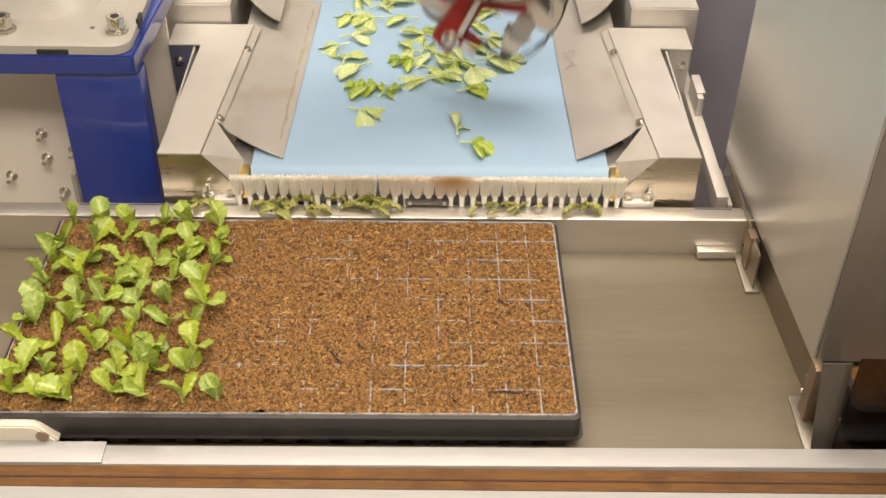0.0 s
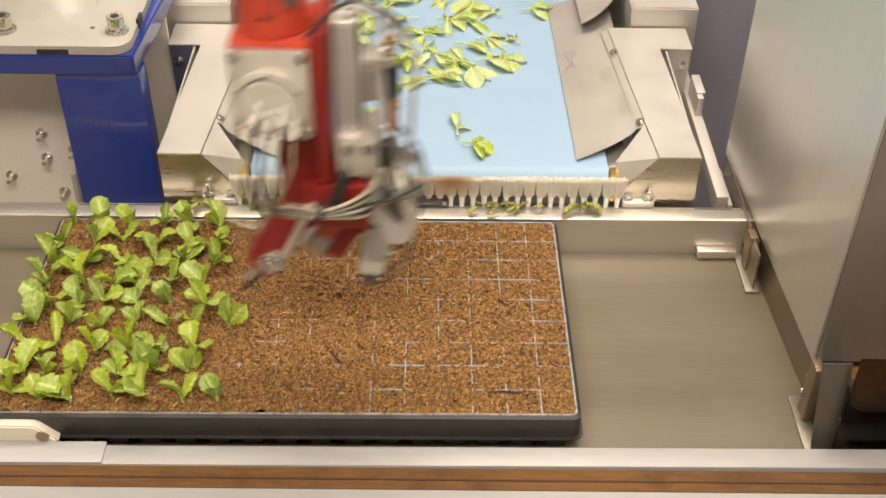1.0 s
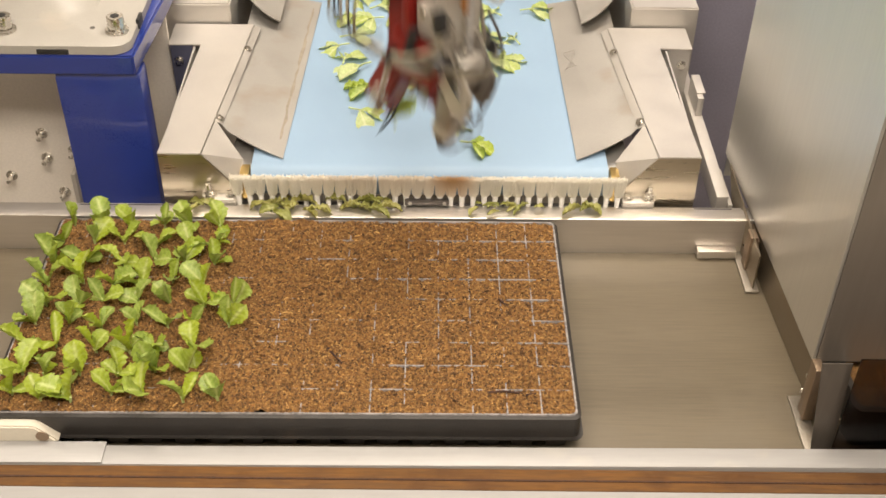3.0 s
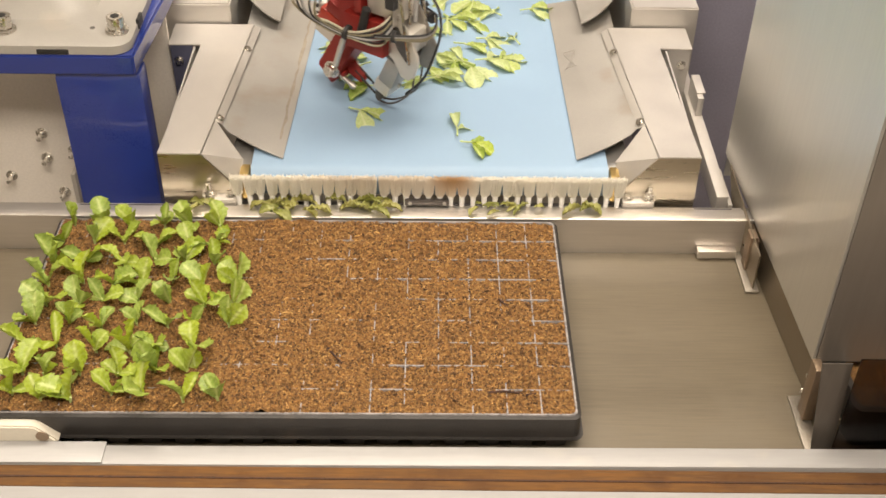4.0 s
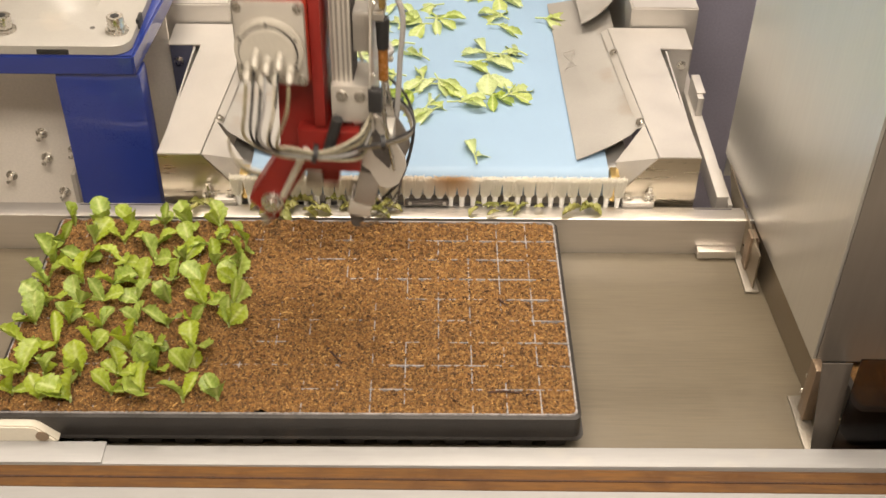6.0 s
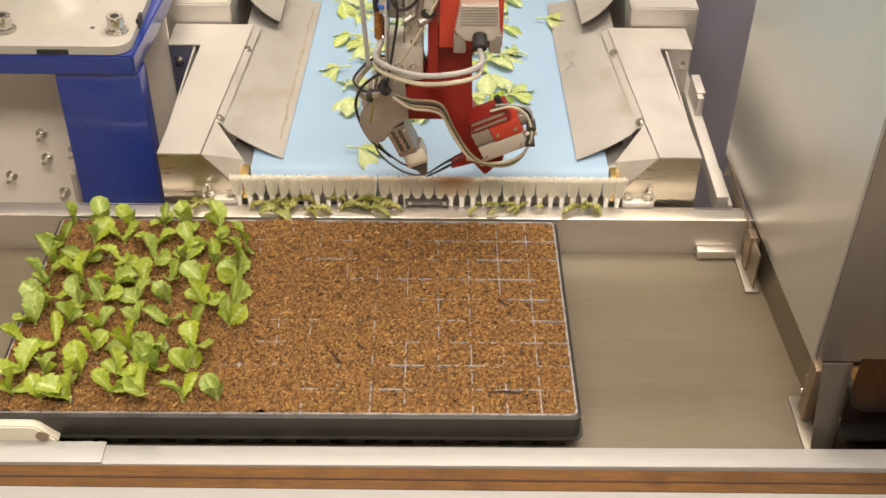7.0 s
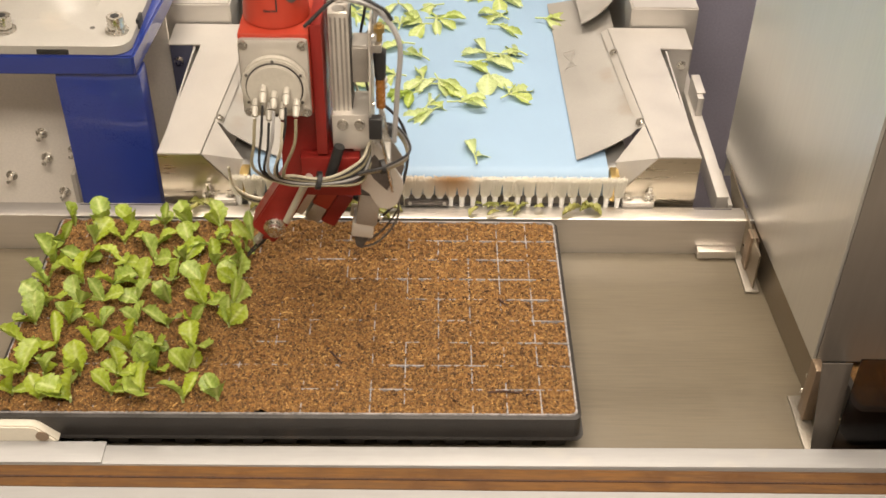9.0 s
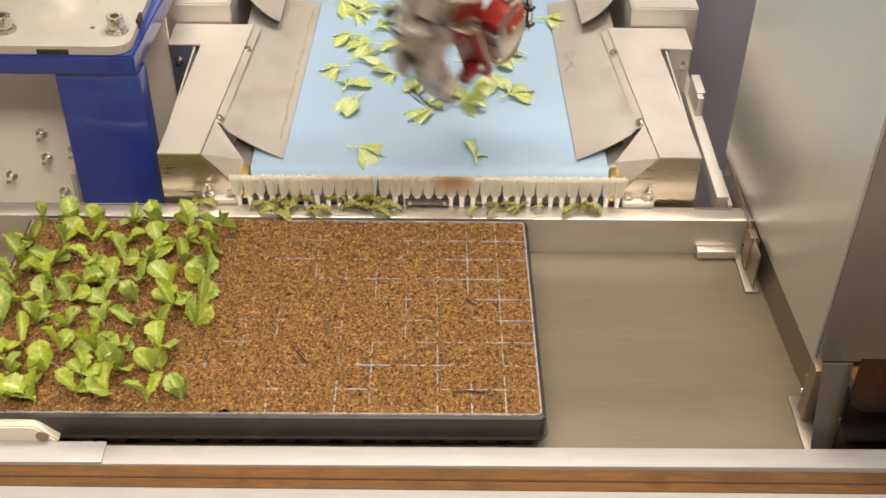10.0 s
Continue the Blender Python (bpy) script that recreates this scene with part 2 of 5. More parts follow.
def spline(pts, n=8):
    P = [Vector(p) for p in pts]
    P = [2 * P[0] - P[1]] + P + [2 * P[-1] - P[-2]]
    out = []
    for i in range(1, len(P) - 2):
        a, b, c, d = P[i - 1:i + 3]
        for k in range(n):
            t = k / n
            out.append(0.5 * (2 * b + (c - a) * t + (2 * a - 5 * b + 4 * c - d) * t * t + (3 * b - a - 3 * c + d) * t ** 3))
    out.append(P[-2])
    return out


def tube(bm, pts, r, n=8, steps=8, r1=None):
    line = spline(pts, steps) if steps > 1 else [Vector(p) for p in pts]
    s = Vector((0.57, 0.31, 0.21))
    rings = []
    for i, p in enumerate(line):
        d = (line[min(i + 1, len(line) - 1)] - line[max(i - 1, 0)]).normalized()
        s = s - d * s.dot(d)
        s = s.normalized() if s.length > 1e-5 else d.orthogonal().normalized()
        w = d.cross(s)
        rr = r if r1 is None else r + (r1 - r) * i / (len(line) - 1)
        rings.append([bm.verts.new(p + rr * (math.cos(2 * math.pi * k / n) * s + math.sin(2 * math.pi * k / n) * w)) for k in range(n)])
    for a, b in zip(rings, rings[1:]):
        for k in range(n):
            bm.faces.new((a[k], a[(k + 1) % n], b[(k + 1) % n], b[k]))
    bm.faces.new(rings[0][::-1])
    bm.faces.new(rings[-1])
    return bm


def bolt_head(bm, p, r=0.005, h=0.005, axis=(0, 0, 1), washer=True, n=6):
    p, a = Vector(p), Vector(axis).normalized()
    if washer:
        cyl(bm, p - a * 0.0005, p + a * 0.0012, r * 1.5, n=16)
    cyl(bm, p + a * 0.001, p + a * (0.001 + h), r, n=n, bev=r * 0.12)
    return bm


def sheet(bm, grid, thick):
    """A bent plate from rows of points, with thickness downwards along its normals."""
    rows = [[bm.verts.new(p) for p in row] for row in grid]
    low = []
    for i, row in enumerate(grid):
        out = []
        for j, p in enumerate(row):
            du = Vector(grid[min(i + 1, len(grid) - 1)][j]) - Vector(grid[max(i - 1, 0)][j])
            dv = Vector(row[min(j + 1, len(row) - 1)]) - Vector(row[max(j - 1, 0)])
            nn = du.cross(dv).normalized()
            out.append(bm.verts.new(Vector(p) - nn * thick))
        low.append(out)
    R, C = len(rows), len(rows[0])
    for i in range(R - 1):
        for j in range(C - 1):
            bm.faces.new((rows[i][j], rows[i + 1][j], rows[i + 1][j + 1], rows[i][j + 1]))
            bm.faces.new((low[i][j], low[i][j + 1], low[i + 1][j + 1], low[i + 1][j]))
    rim = [(i, 0) for i in range(R)] + [(R - 1, j) for j in range(1, C)] + [(i, C - 1) for i in range(R - 2, -1, -1)] + [(0, j) for j in range(C - 2, 0, -1)]
    for (a, b), (c, d) in zip(rim, rim[1:] + rim[:1]):
        bm.faces.new((rows[a][b], low[a][b], low[c][d], rows[c][d]))
    return bm


# ---- the hall ----
def hall():
    x0, x1, y0, y1 = -3.2, 3.0, -3.0, 3.6
    fl = part("floor", box(bmesh.new(), x0, y0, FLOOR - 0.1, x1, y1, FLOOR), FLOORING)
    tagged(fl, "grey concrete hall floor", "floor", kind="structure")
    ce = part("ceiling", box(bmesh.new(), x0, y0, CEIL, x1, y1, CEIL + 0.1), WALL)
    tagged(ce, "white painted hall ceiling", "ceiling", kind="structure")
    for nm, b in (("wall_south", (x0, y0 - 0.15, FLOOR, x1, y0, CEIL)), ("wall_north", (x0, y1, FLOOR, x1, y1 + 0.15, CEIL)),
                  ("wall_west", (x0 - 0.15, y0 - 0.15, FLOOR, x0, y1 + 0.15, CEIL)), ("wall_east", (x1, y0 - 0.15, FLOOR, x1 + 0.15, y1 + 0.15, CEIL))):
        tagged(part(nm, box(bmesh.new(), *b), WALL), "plain white painted hall wall", "wall", kind="structure")
    for x, y, z in LAMPS:
        la = thing("ceiling_lamp", "long white ceiling lamp with a glowing diffuser", "lamp", "ceiling lamps", at=pose(x, y, z))
        part("lamp_frame", box(bmesh.new(), -0.98, -0.3, 0.0, 0.98, 0.3, 0.05, 0.006), RAIL_WHITE, la)
        part("diffuser", box(bmesh.new(), -0.95, -0.275, -0.008, 0.95, 0.275, -0.001), LAMP, la)
        for sx in (-0.7, 0.7):
            part("hanger", cyl(bmesh.new(), (sx, 0, 0.05), (sx, 0, CEIL - z), 0.006, n=10), BOLT, la)


hall()


# ---- tray conveyor ----
BELT_Z = -0.048


def tray_conveyor():
    c = thing("tray_conveyor", "flat dark rubber belt conveyor in a steel frame carrying plant trays", "conveyor")
    part("belt", box(bmesh.new(), -1.3, -0.010, BELT_Z - 0.006, 1.1, 0.2965, BELT_Z), BELT_DARK, c, "dark grey rubber belt, slightly shiny")
    bm = box(bmesh.new(), -1.3, 0.297, -0.12, 1.1, 0.3185, 0.0, 0.0025)
    part("back_rail", bm, STEEL_X, c, "brushed steel guide rail")
    part("back_rail_lip", box(bmesh.new(), -1.3, 0.3187, -0.030, 1.1, 0.3265, -0.004, 0.001), STEEL_X, c)
    for xa, xb in ((-0.535, -0.405), (0.165, 0.208)):
        part("slot", box(bmesh.new(), xa, 0.3200, -0.0045, xb, 0.3225, -0.0025), DARK_STEEL, c, "dark slot in the rail")
    part("rail_lug", box(bmesh.new(), 0.168, 0.285, -0.046, 0.212, 0.2965, -0.036, 0.001), STEEL_X, c)
    part("front_rail", box(bmesh.new(), -1.3, -0.0395, -0.062, 1.1, -0.0160, -0.0245, 0.003), RAIL_WHITE, c, "pale metal front rail")
    for xx in (-1.15, -0.2, 0.95):
        for yy in (-0.03, 0.30):
            part("leg", box(bmesh.new(), xx - 0.02, yy - 0.018, FLOOR, xx + 0.02, yy + 0.016, -0.07, 0.002), SATIN, c)
    f = thing("window_ledge", "brown wooden ledge with a pale edge in front of the machine", "ledge", at=pose(0, 0, 0, 0, 0, -0.35))
    part("board", box(bmesh.new(), -1.3, -0.0662, -0.090, 1.1, -0.0412, -0.0262, 0.002), WOOD, f)
    part("groove", box(bmesh.new(), -1.3, -0.0562, -0.0262, 1.1, -0.0545, -0.0254), BARK, f, "dark groove")
    part("pale_edge", box(bmesh.new(), -1.3, -0.120, -0.120, 1.1, -0.0666, -0.0262, 0.001), RAIL_WHITE, f)
    # a cream end block at the rail
    e = thing("end_block", "cream plastic end block with a round hole on the front rail", "block")
    bm = prism(bmesh.new(), [(-0.70, -0.030), (-0.478, -0.030), (-0.497, -0.0105), (-0.505, -0.0095), (-0.70, -0.0095)], -0.014, 0.008, "y", 0.0015)
    bmesh.ops.translate(bm, vec=(0, 0, 0.0058), verts=bm.verts)
    part("body", bm, CREAM_PLASTIC, e)
    # no hole is cut: a brown disc paints the shade inside it
    part("hole_shade", cyl(bmesh.new(), (-0.492, -0.0152, -0.0157), (-0.492, -0.0140, -0.0157), 0.006), BRACKET_BROWN, e)
    part("strip", box(bmesh.new(), -0.70, -0.0392, -0.0243, -0.434, -0.0142, -0.0224, 0.0006), RAIL_WHITE, e)


tray_conveyor()


# ---- plant tray ----
PITCH, COLS, ROWS = 0.032, 17, 9
W, D = PITCH * COLS, PITCH * ROWS


def hill(x, y):
    v = noise.noise(Vector((x * 60, y * 60, 3.1))) * 0.0022 + noise.noise(Vector((x * 170, y * 170, 7.7))) * 0.0024
    v += noise.noise(Vector((x * 420, y * 420, 1.3))) * 0.0017 + noise.noise(Vector((x * 800, y * 800, 5.3))) * 0.0010
    return v


def soil_height(x, y):
    u, v = (-x / PITCH) % 1.0, (y / PITCH) % 1.0
    near = min(u, 1 - u, v, 1 - v)
    dip = 0.0016 * max(0.0, 1 - near / 0.13)
    over = 0.0003 + 0.0022 * min(1, max(0, -x / PITCH - 1) / 9) + 0.0026 * noise.noise(Vector((x * 22, y * 22, 9.0)))
    if not (0 < -x < W and 0 < y < D):
        over = -0.003
    return 0.0011 + hill(x, y) + over - dip


def rounded(x0, y0, x1, y1, r, n=5):
    pts = []
    for cx, cy, a0 in ((x1 - r, y1 - r, 0), (x0 + r, y1 - r, 90), (x0 + r, y0 + r, 180), (x1 - r, y0 + r, 270)):
        for k in range(n + 1):
            a = radians(a0 + 90 * k / n)
            pts.append((cx + r * math.cos(a), cy + r * math.sin(a)))
    return pts


def loft(bm, loops, close_top=False, close_low=False):
    rings = [[bm.verts.new((x, y, z)) for x, y in pts] for pts, z in loops]
    n = len(rings[0])
    for a, b in zip(rings, rings[1:]):
        for k in range(n):
            bm.faces.new((a[k], a[(k + 1) % n], b[(k + 1) % n], b[k]))
    if close_top:
        bm.faces.new(rings[-1])
    if close_low:
        bm.faces.new(rings[0][::-1])
    return bm


def plant_tray():
    tr = thing("plant_tray", "black plastic plug tray filled with brown peat, partly planted", "tray")
    e = 0.0045
    bm = loft(bmesh.new(), [(rounded(-W - e - 0.003, -e - 0.003, e + 0.003, D + e + 0.003, 0.009), -0.026),
                            (rounded(-W - e - 0.0035, -e - 0.0035, e + 0.0035, D + e + 0.0035, 0.009), -0.0245),
                            (rounded(-W - e, -e, e, D + e, 0.008), -0.0245),
                            (rounded(-W - e, -e, e, D + e, 0.008), -0.0005),
                            (rounded(-W - 0.0005, -0.0005, 0.0005, D + 0.0005, 0.006), 0.0012),
                            (rounded(-W + 0.001, 0.001, -0.001, D - 0.001, 0.006), -0.004)])
    part("rim", bm, TRAY, tr, "glossy black plastic rim")
    bm = loft(bmesh.new(), [(rounded(-W - 0.0012, -0.0012, 0.0012, D + 0.0012, 0.0062), 0.0009),
                            (rounded(-W - 0.0009, -0.0009, 0.0009, D + 0.0009, 0.006), 0.0022),
                            (rounded(-W + 0.0006, 0.0006, -0.0006, D - 0.0006, 0.006), 0.0020),
                            (rounded(-W + 0.0009, 0.0009, -0.0009, D - 0.0009, 0.006), 0.0002)])
    part("rim_edge", bm, TRAY_EDGE, tr, "pale scuffed rim edge")
    bm = bmesh.new()
    for c in range(COLS):
        for r in range(ROWS):
            x, y = -(c + 0.5) * PITCH, (r + 0.5) * PITCH
            loft(bm, [(rounded(x - 0.010, y - 0.010, x + 0.010, y + 0.010, 0.003, 2), BELT_Z + 0.0005),
                      (rounded(x - 0.0158, y - 0.0158, x + 0.0158, y + 0.0158, 0.003, 2), -0.0015)], False, True)
    tagged(part("cell_block", bm, TRAY, tr, "rows of tapered black plastic cells"), kind="stuff")
    for c in range(1, COLS):
        part("cell_wall", box(bmesh.new(), -c * PITCH - 0.0006, 0.001, -0.012, -c * PITCH + 0.0006, D - 0.001, 0.0008, 0.0003), TRAY_EDGE, tr)
    for r in range(1, ROWS):
        part("cell_wall", box(bmesh.new(), -W + 0.001, r * PITCH - 0.0006, -0.012, -0.001, r * PITCH + 0.0006, 0.0009, 0.0003), TRAY_EDGE, tr)
    # peat: a rough sheet over all the cells
    nx, ny = 400, 214
    vs, fs = [], []
    for j in range(ny + 1):
        for i in range(nx + 1):
            x, y = -W * i / nx, D * j / ny
            vs.append((x, y, soil_height(min(-1e-4, max(-W + 1e-4, x)), min(D - 1e-4, max(1e-4, y)))))
    for j in range(ny):
        for i in range(nx):
            a = j * (nx + 1) + i
            fs.append((a, a + nx + 1, a + nx + 2, a + 1))
    me = bpy.data.meshes.new("peat")
    me.from_pydata(vs, [], fs)
    me.materials.append(SOIL)
    tagged(part("peat", me, SOIL, tr, "crumbly brown peat soil"), kind="stuff")
    rng = random.Random(5)
    for nm, mat, count, size, thin in (("clump_layer", SOIL, 3000, 0.0036, 0.75), ("crumb_layer", CRUMB, 11000, 0.0019, 0.6), ("fibre_layer", FIBRE, 10000, 0.0025, 0.13)):
        vs, fs = [], []
        for k in range(count):
            x, y = -rng.uniform(0.002, W - 0.002), rng.uniform(0.002, D - 0.002)
            s = size * rng.uniform(0.35, 1.15) * (1.9 if rng.random() < 0.05 else 1)
            m = Euler((rng.uniform(-0.4, 0.4), rng.uniform(-0.4, 0.4), rng.uniform(0, 6.3))).to_matrix()
            z = soil_height(x, y) + s * 0.12
            b = len(vs)
            for q in ((-1, -thin, -0.3), (1, -thin * 0.7, -0.25), (0.8, thin, -0.3), (-0.8, thin * 0.8, -0.2), (-0.5, 0, 0.55 * thin + 0.1), (0.6, 0.1 * thin, 0.5 * thin + 0.1)):
                p = m @ Vector(q) * s * 0.7
                vs.append((x + p.x, y + p.y, z + p.z))
            for f in ((0, 1, 5, 4), (1, 2, 5), (2, 3, 4, 5), (3, 0, 4)):
                fs.append(tuple(b + i for i in f))
        me = bpy.data.meshes.new(nm)
        me.from_pydata(vs, [], fs)
        me.materials.append(mat)
        tagged(part(nm, me, mat, tr), kind="stuff")
    for pts in ([(-0.082, 0.026), (-0.066, 0.0275), (-0.052, 0.0262)], [(-0.046, 0.025), (-0.041, 0.0255), (-0.036, 0.0268)], [(-0.236, 0.085), (-0.229, 0.074), (-0.221, 0.064)], [(-0.066, 0.158), (-0.061, 0.152), (-0.057, 0.149)]):
        part("twig", tube(bmesh.new(), [(x, y, soil_height(x, y) + 0.0012) for x, y in pts], 0.0013, 6, 4, 0.0009), BARK, tr, "dark bark twig")
    return tr


TRAY_THING = plant_tray()


# ---- leaves, seedlings and cuttings ----
def leaf_mesh(name, seed, mat, length=0.03, width=0.62, fold=0.5, curl=0.5, stalk=0.03, tooth=0.13, oval=0.0, crinkle=0.045):
    rng = random.Random(seed)
    nu, nv = 30, 8
    vs, fs, vein = [], [], []
    teeth = rng.uniform(6, 8)
    base = 0.26 - 0.16 * oval
    ph = rng.uniform(0, 6)
    for i in range(nu + 1):
        u = i / nu
        wide = 0.68 - 0.14 * oval
        if u < wide:
            q = u / wide
            w = width * 0.5 * (base + (1 - base) * (3 * q * q - 2 * q ** 3) ** 0.7)
        else:
            w = width * 0.5 * max(0.0, 1 - ((u - wide) / (1 - wide)) ** (2.3 - 0.4 * oval)) ** (0.55 + 0.25 * oval)
        for j in range(nv + 1):
            v = 2 * j / nv - 1
            edge = 1 + tooth * min(1, u * 2.2) * (0.5 - ((u * teeth + ph) % 1.0)) * abs(v) ** 3
            ww = w * edge * v
            a = fold * abs(v) ** 0.8
            x = ww * math.cos(a)
            z = abs(ww) * math.sin(a) + (0.02 + 0.7 * crinkle) * math.sin(u * 9 + 3 * v + ph) * abs(v) + crinkle * math.cos((u - 0.35 * abs(v)) * 30) * min(1, 3 * abs(v)) + (0.015 + 0.4 * crinkle) * noise.noise(Vector((u * 5, v * 3, seed)))
            along = u + 0.03 * math.sin(v * 3 + ph)
            ang = curl * along
            y = stalk + along * math.cos(ang * 0.7)
            z = z - along * math.sin(ang) * 0.55
            vs.append((x * length, y * length, z * length))
            side = abs(abs(v) * 1.0 - ((u * 5) % 1))
            vein.append(0.85 if j == nv // 2 else (0.3 if side < 0.16 else 0.0))
    C = nv + 1
    for i in range(nu):
        for j in range(nv):
            a = i * C + j
            fs.append((a, a + 1, a + C + 1, a + C))
    # leaf stalk
    b = len(vs)
    for yy, r in ((0.0, 0.030), (stalk + 0.10, 0.022)):
        for k in range(5):
            t = 2 * math.pi * k / 5
            vs.append((r * math.cos(t) * length, yy * length, (r * math.sin(t) - 0.02) * length))
            vein.append(0.9)
    for k in range(5):
        fs.append((b + k, b + (k + 1) % 5, b + 5 + (k + 1) % 5, b + 5 + k))
    me = bpy.data.meshes.new(name)
    me.from_pydata(vs, [], fs)
    at = me.attributes.new("vein", "FLOAT", "POINT")
    at.data.foreach_set("value", vein)
    for p in me.polygons:
        p.use_smooth = True
    me.materials.append(mat)
    return me


YOUNG = [leaf_mesh("leaf", s, LEAF, 0.0305, w, f, c, 0.02, 0.24, 0.0, 0.026) for s, w, f, c in ((1, 0.68, 0.45, 0.25), (2, 0.74, 0.35, 0.55), (3, 0.60, 0.65, 0.2), (4, 0.70, 0.5, 0.8), (5, 0.56, 0.85, 0.1), (6, 0.72, 0.3, 1.0))]
CUT = [leaf_mesh("leaf", s, LEAF_CUT, 0.036, w, f, c, 0.09, 0.07, 0.4, 0.016) for s, w, f, c in ((11, 0.62, 0.45, 0.25), (12, 0.70, 0.30, 0.45), (13, 0.58, 0.65, 0.3), (14, 0.66, 0.25, 0.7), (15, 0.54, 0.8, 0.1))]
OLD = [leaf_mesh("leaf", s, LEAF_OLD, 0.026, w, f, c) for s, w, f, c in ((21, 0.6, 0.7, 0.9), (22, 0.5, 0.9, 0.6))]
SEEDLINGS = []


def stem_mesh(name, length, r, mat, lean=0.15):
    return finish(tube(bmesh.new(), [(0, 0, -0.006), (lean * length * 0.3, 0, length * 0.4), (lean * length, 0.1 * lean * length, length)], r, 7, 4, r * 0.7), name, mat)


SEED_STEM = stem_mesh("stem", 0.008, 0.0016, STEM)
CUT_STEM = stem_mesh("stem", 0.010, 0.0012, STEM, 0.2)


def seedling(x, y, seed, meshes=None, size=1.0):
    rng = random.Random(seed)
    s = thing("seedling", "fresh green leafy seedling planted upright in peat", "seedling", "seedlings in the tray", at=pose(x, y, 0.001, 0, 0, rng.uniform(0, 360)))
    part("stem", SEED_STEM, STEM, s)
    n = rng.choice((2, 3, 3, 3, 4))
    a0 = rng.uniform(0, 360)
    for k in range(n):
        sc = size * rng.uniform(0.85, 1.15) * (1.0 if k < 2 else 0.72)
        m = pose(0, 0, 0.005, 0, 0, a0 + k * (180 if k < 2 else 90) + (90 if k == 3 else 0) + rng.uniform(-28, 28)) @ pose(0, 0, 0, rng.uniform(48, 88) if k < 2 else rng.uniform(15, 60), rng.uniform(-30, 30), 0)
        lf = part("leaf", rng.choice(meshes or YOUNG), LEAF, s)
        lf.matrix_basis = m @ Matrix.Scale(sc, 4)
    return s


def cutting(x, y, z, turn, seed, n=3, group="cuttings on the blue belt", meshes=None, fan=52):
    """A cutting lying flat: stem along +z of its own space, laid over by its pose."""
    rng = random.Random(seed)
    c = thing("cutting", "pale green leafy stem cutting without roots", "cutting", group)
    part("stem", CUT_STEM, STEM, c)
    for k in range(n):
        lf = part("leaf", rng.choice(meshes or CUT), LEAF_CUT, c)
        side = (k - (n - 1) / 2) * fan + rng.uniform(-20, 20)
        lf.matrix_basis = pose(0.001, 0, 0.006 + 0.003 * rng.random()) @ pose(0, 0, 0, 0, side, 0) @ pose(0, 0, 0, 90 - rng.uniform(0, 26), 0, 180) @ Matrix.Scale(rng.uniform(0.8, 1.12), 4)
    c.matrix_basis = lying(x, y, z, turn)
    return c


def lying(x, y, z, turn):
    return pose(x, y, z) @ pose(0, 0, 0, 0, 0, turn) @ pose(0, 0.0, 0.005, 86, 0, 0) @ pose(0, 0, -0.016)


PLANT_X = -10.5 * PITCH


def seedlings():
    rng = random.Random(77)
    for c in range(10, COLS):
        for r in range(ROWS):
            if c == 10 and r != 0:
                continue
            x, y = -(c + 0.5) * PITCH, (r + 0.5) * PITCH
            SEEDLINGS.append(seedling(x + rng.uniform(-0.005, 0.005), y + rng.uniform(-0.005, 0.005), 100 + c * 20 + r, None, rng.uniform(0.88, 1.12)))


seedlings()


# ---- cutting belt with its guards and brush ----
MID, BZ = -0.1375, 0.035


def belt_conveyor():
    c = thing("belt_conveyor", "light blue cutting conveyor belt between steel sides", "conveyor")
    bm = bmesh.new()
    prof = [(1.6, BZ), (0.352, BZ)] + [(0.352 - 0.019 * math.sin(a), BZ - 0.019 + 0.019 * math.cos(a)) for a in [math.pi * k / 10 for k in range(1, 11)]] + [(1.6, BZ - 0.038)]
    prism(bm, prof, MID - 0.203, MID + 0.203, "x")
    part("belt", bm, BELT_BLUE, c, "light blue smooth belt")
    for s in (-1, 1):
        xa, xb = sorted((MID + s * 0.206, MID + s * 0.232))
        part("side_frame", box(bmesh.new(), xa, 0.336, -0.12, xb, 1.6, 0.02, 0.001), SATIN, c)
        xa, xb = sorted((MID + s * 0.2045, MID + s * 0.215))
        part("bearing_plate", box(bmesh.new(), xa, 0.33, 0.0, xb, 0.352, 0.034, 0.002), BRASS, c, "yellowish bearing plate")
    for xx in (-0.31, 0.04):
        for yy in (0.6, 1.4):
            part("leg", box(bmesh.new(), xx - 0.02, yy - 0.02, FLOOR, xx + 0.02, yy + 0.02, -0.05, 0.002), SATIN, c)
    for s in (-1, 1):
        side_guard(s)
    brush()


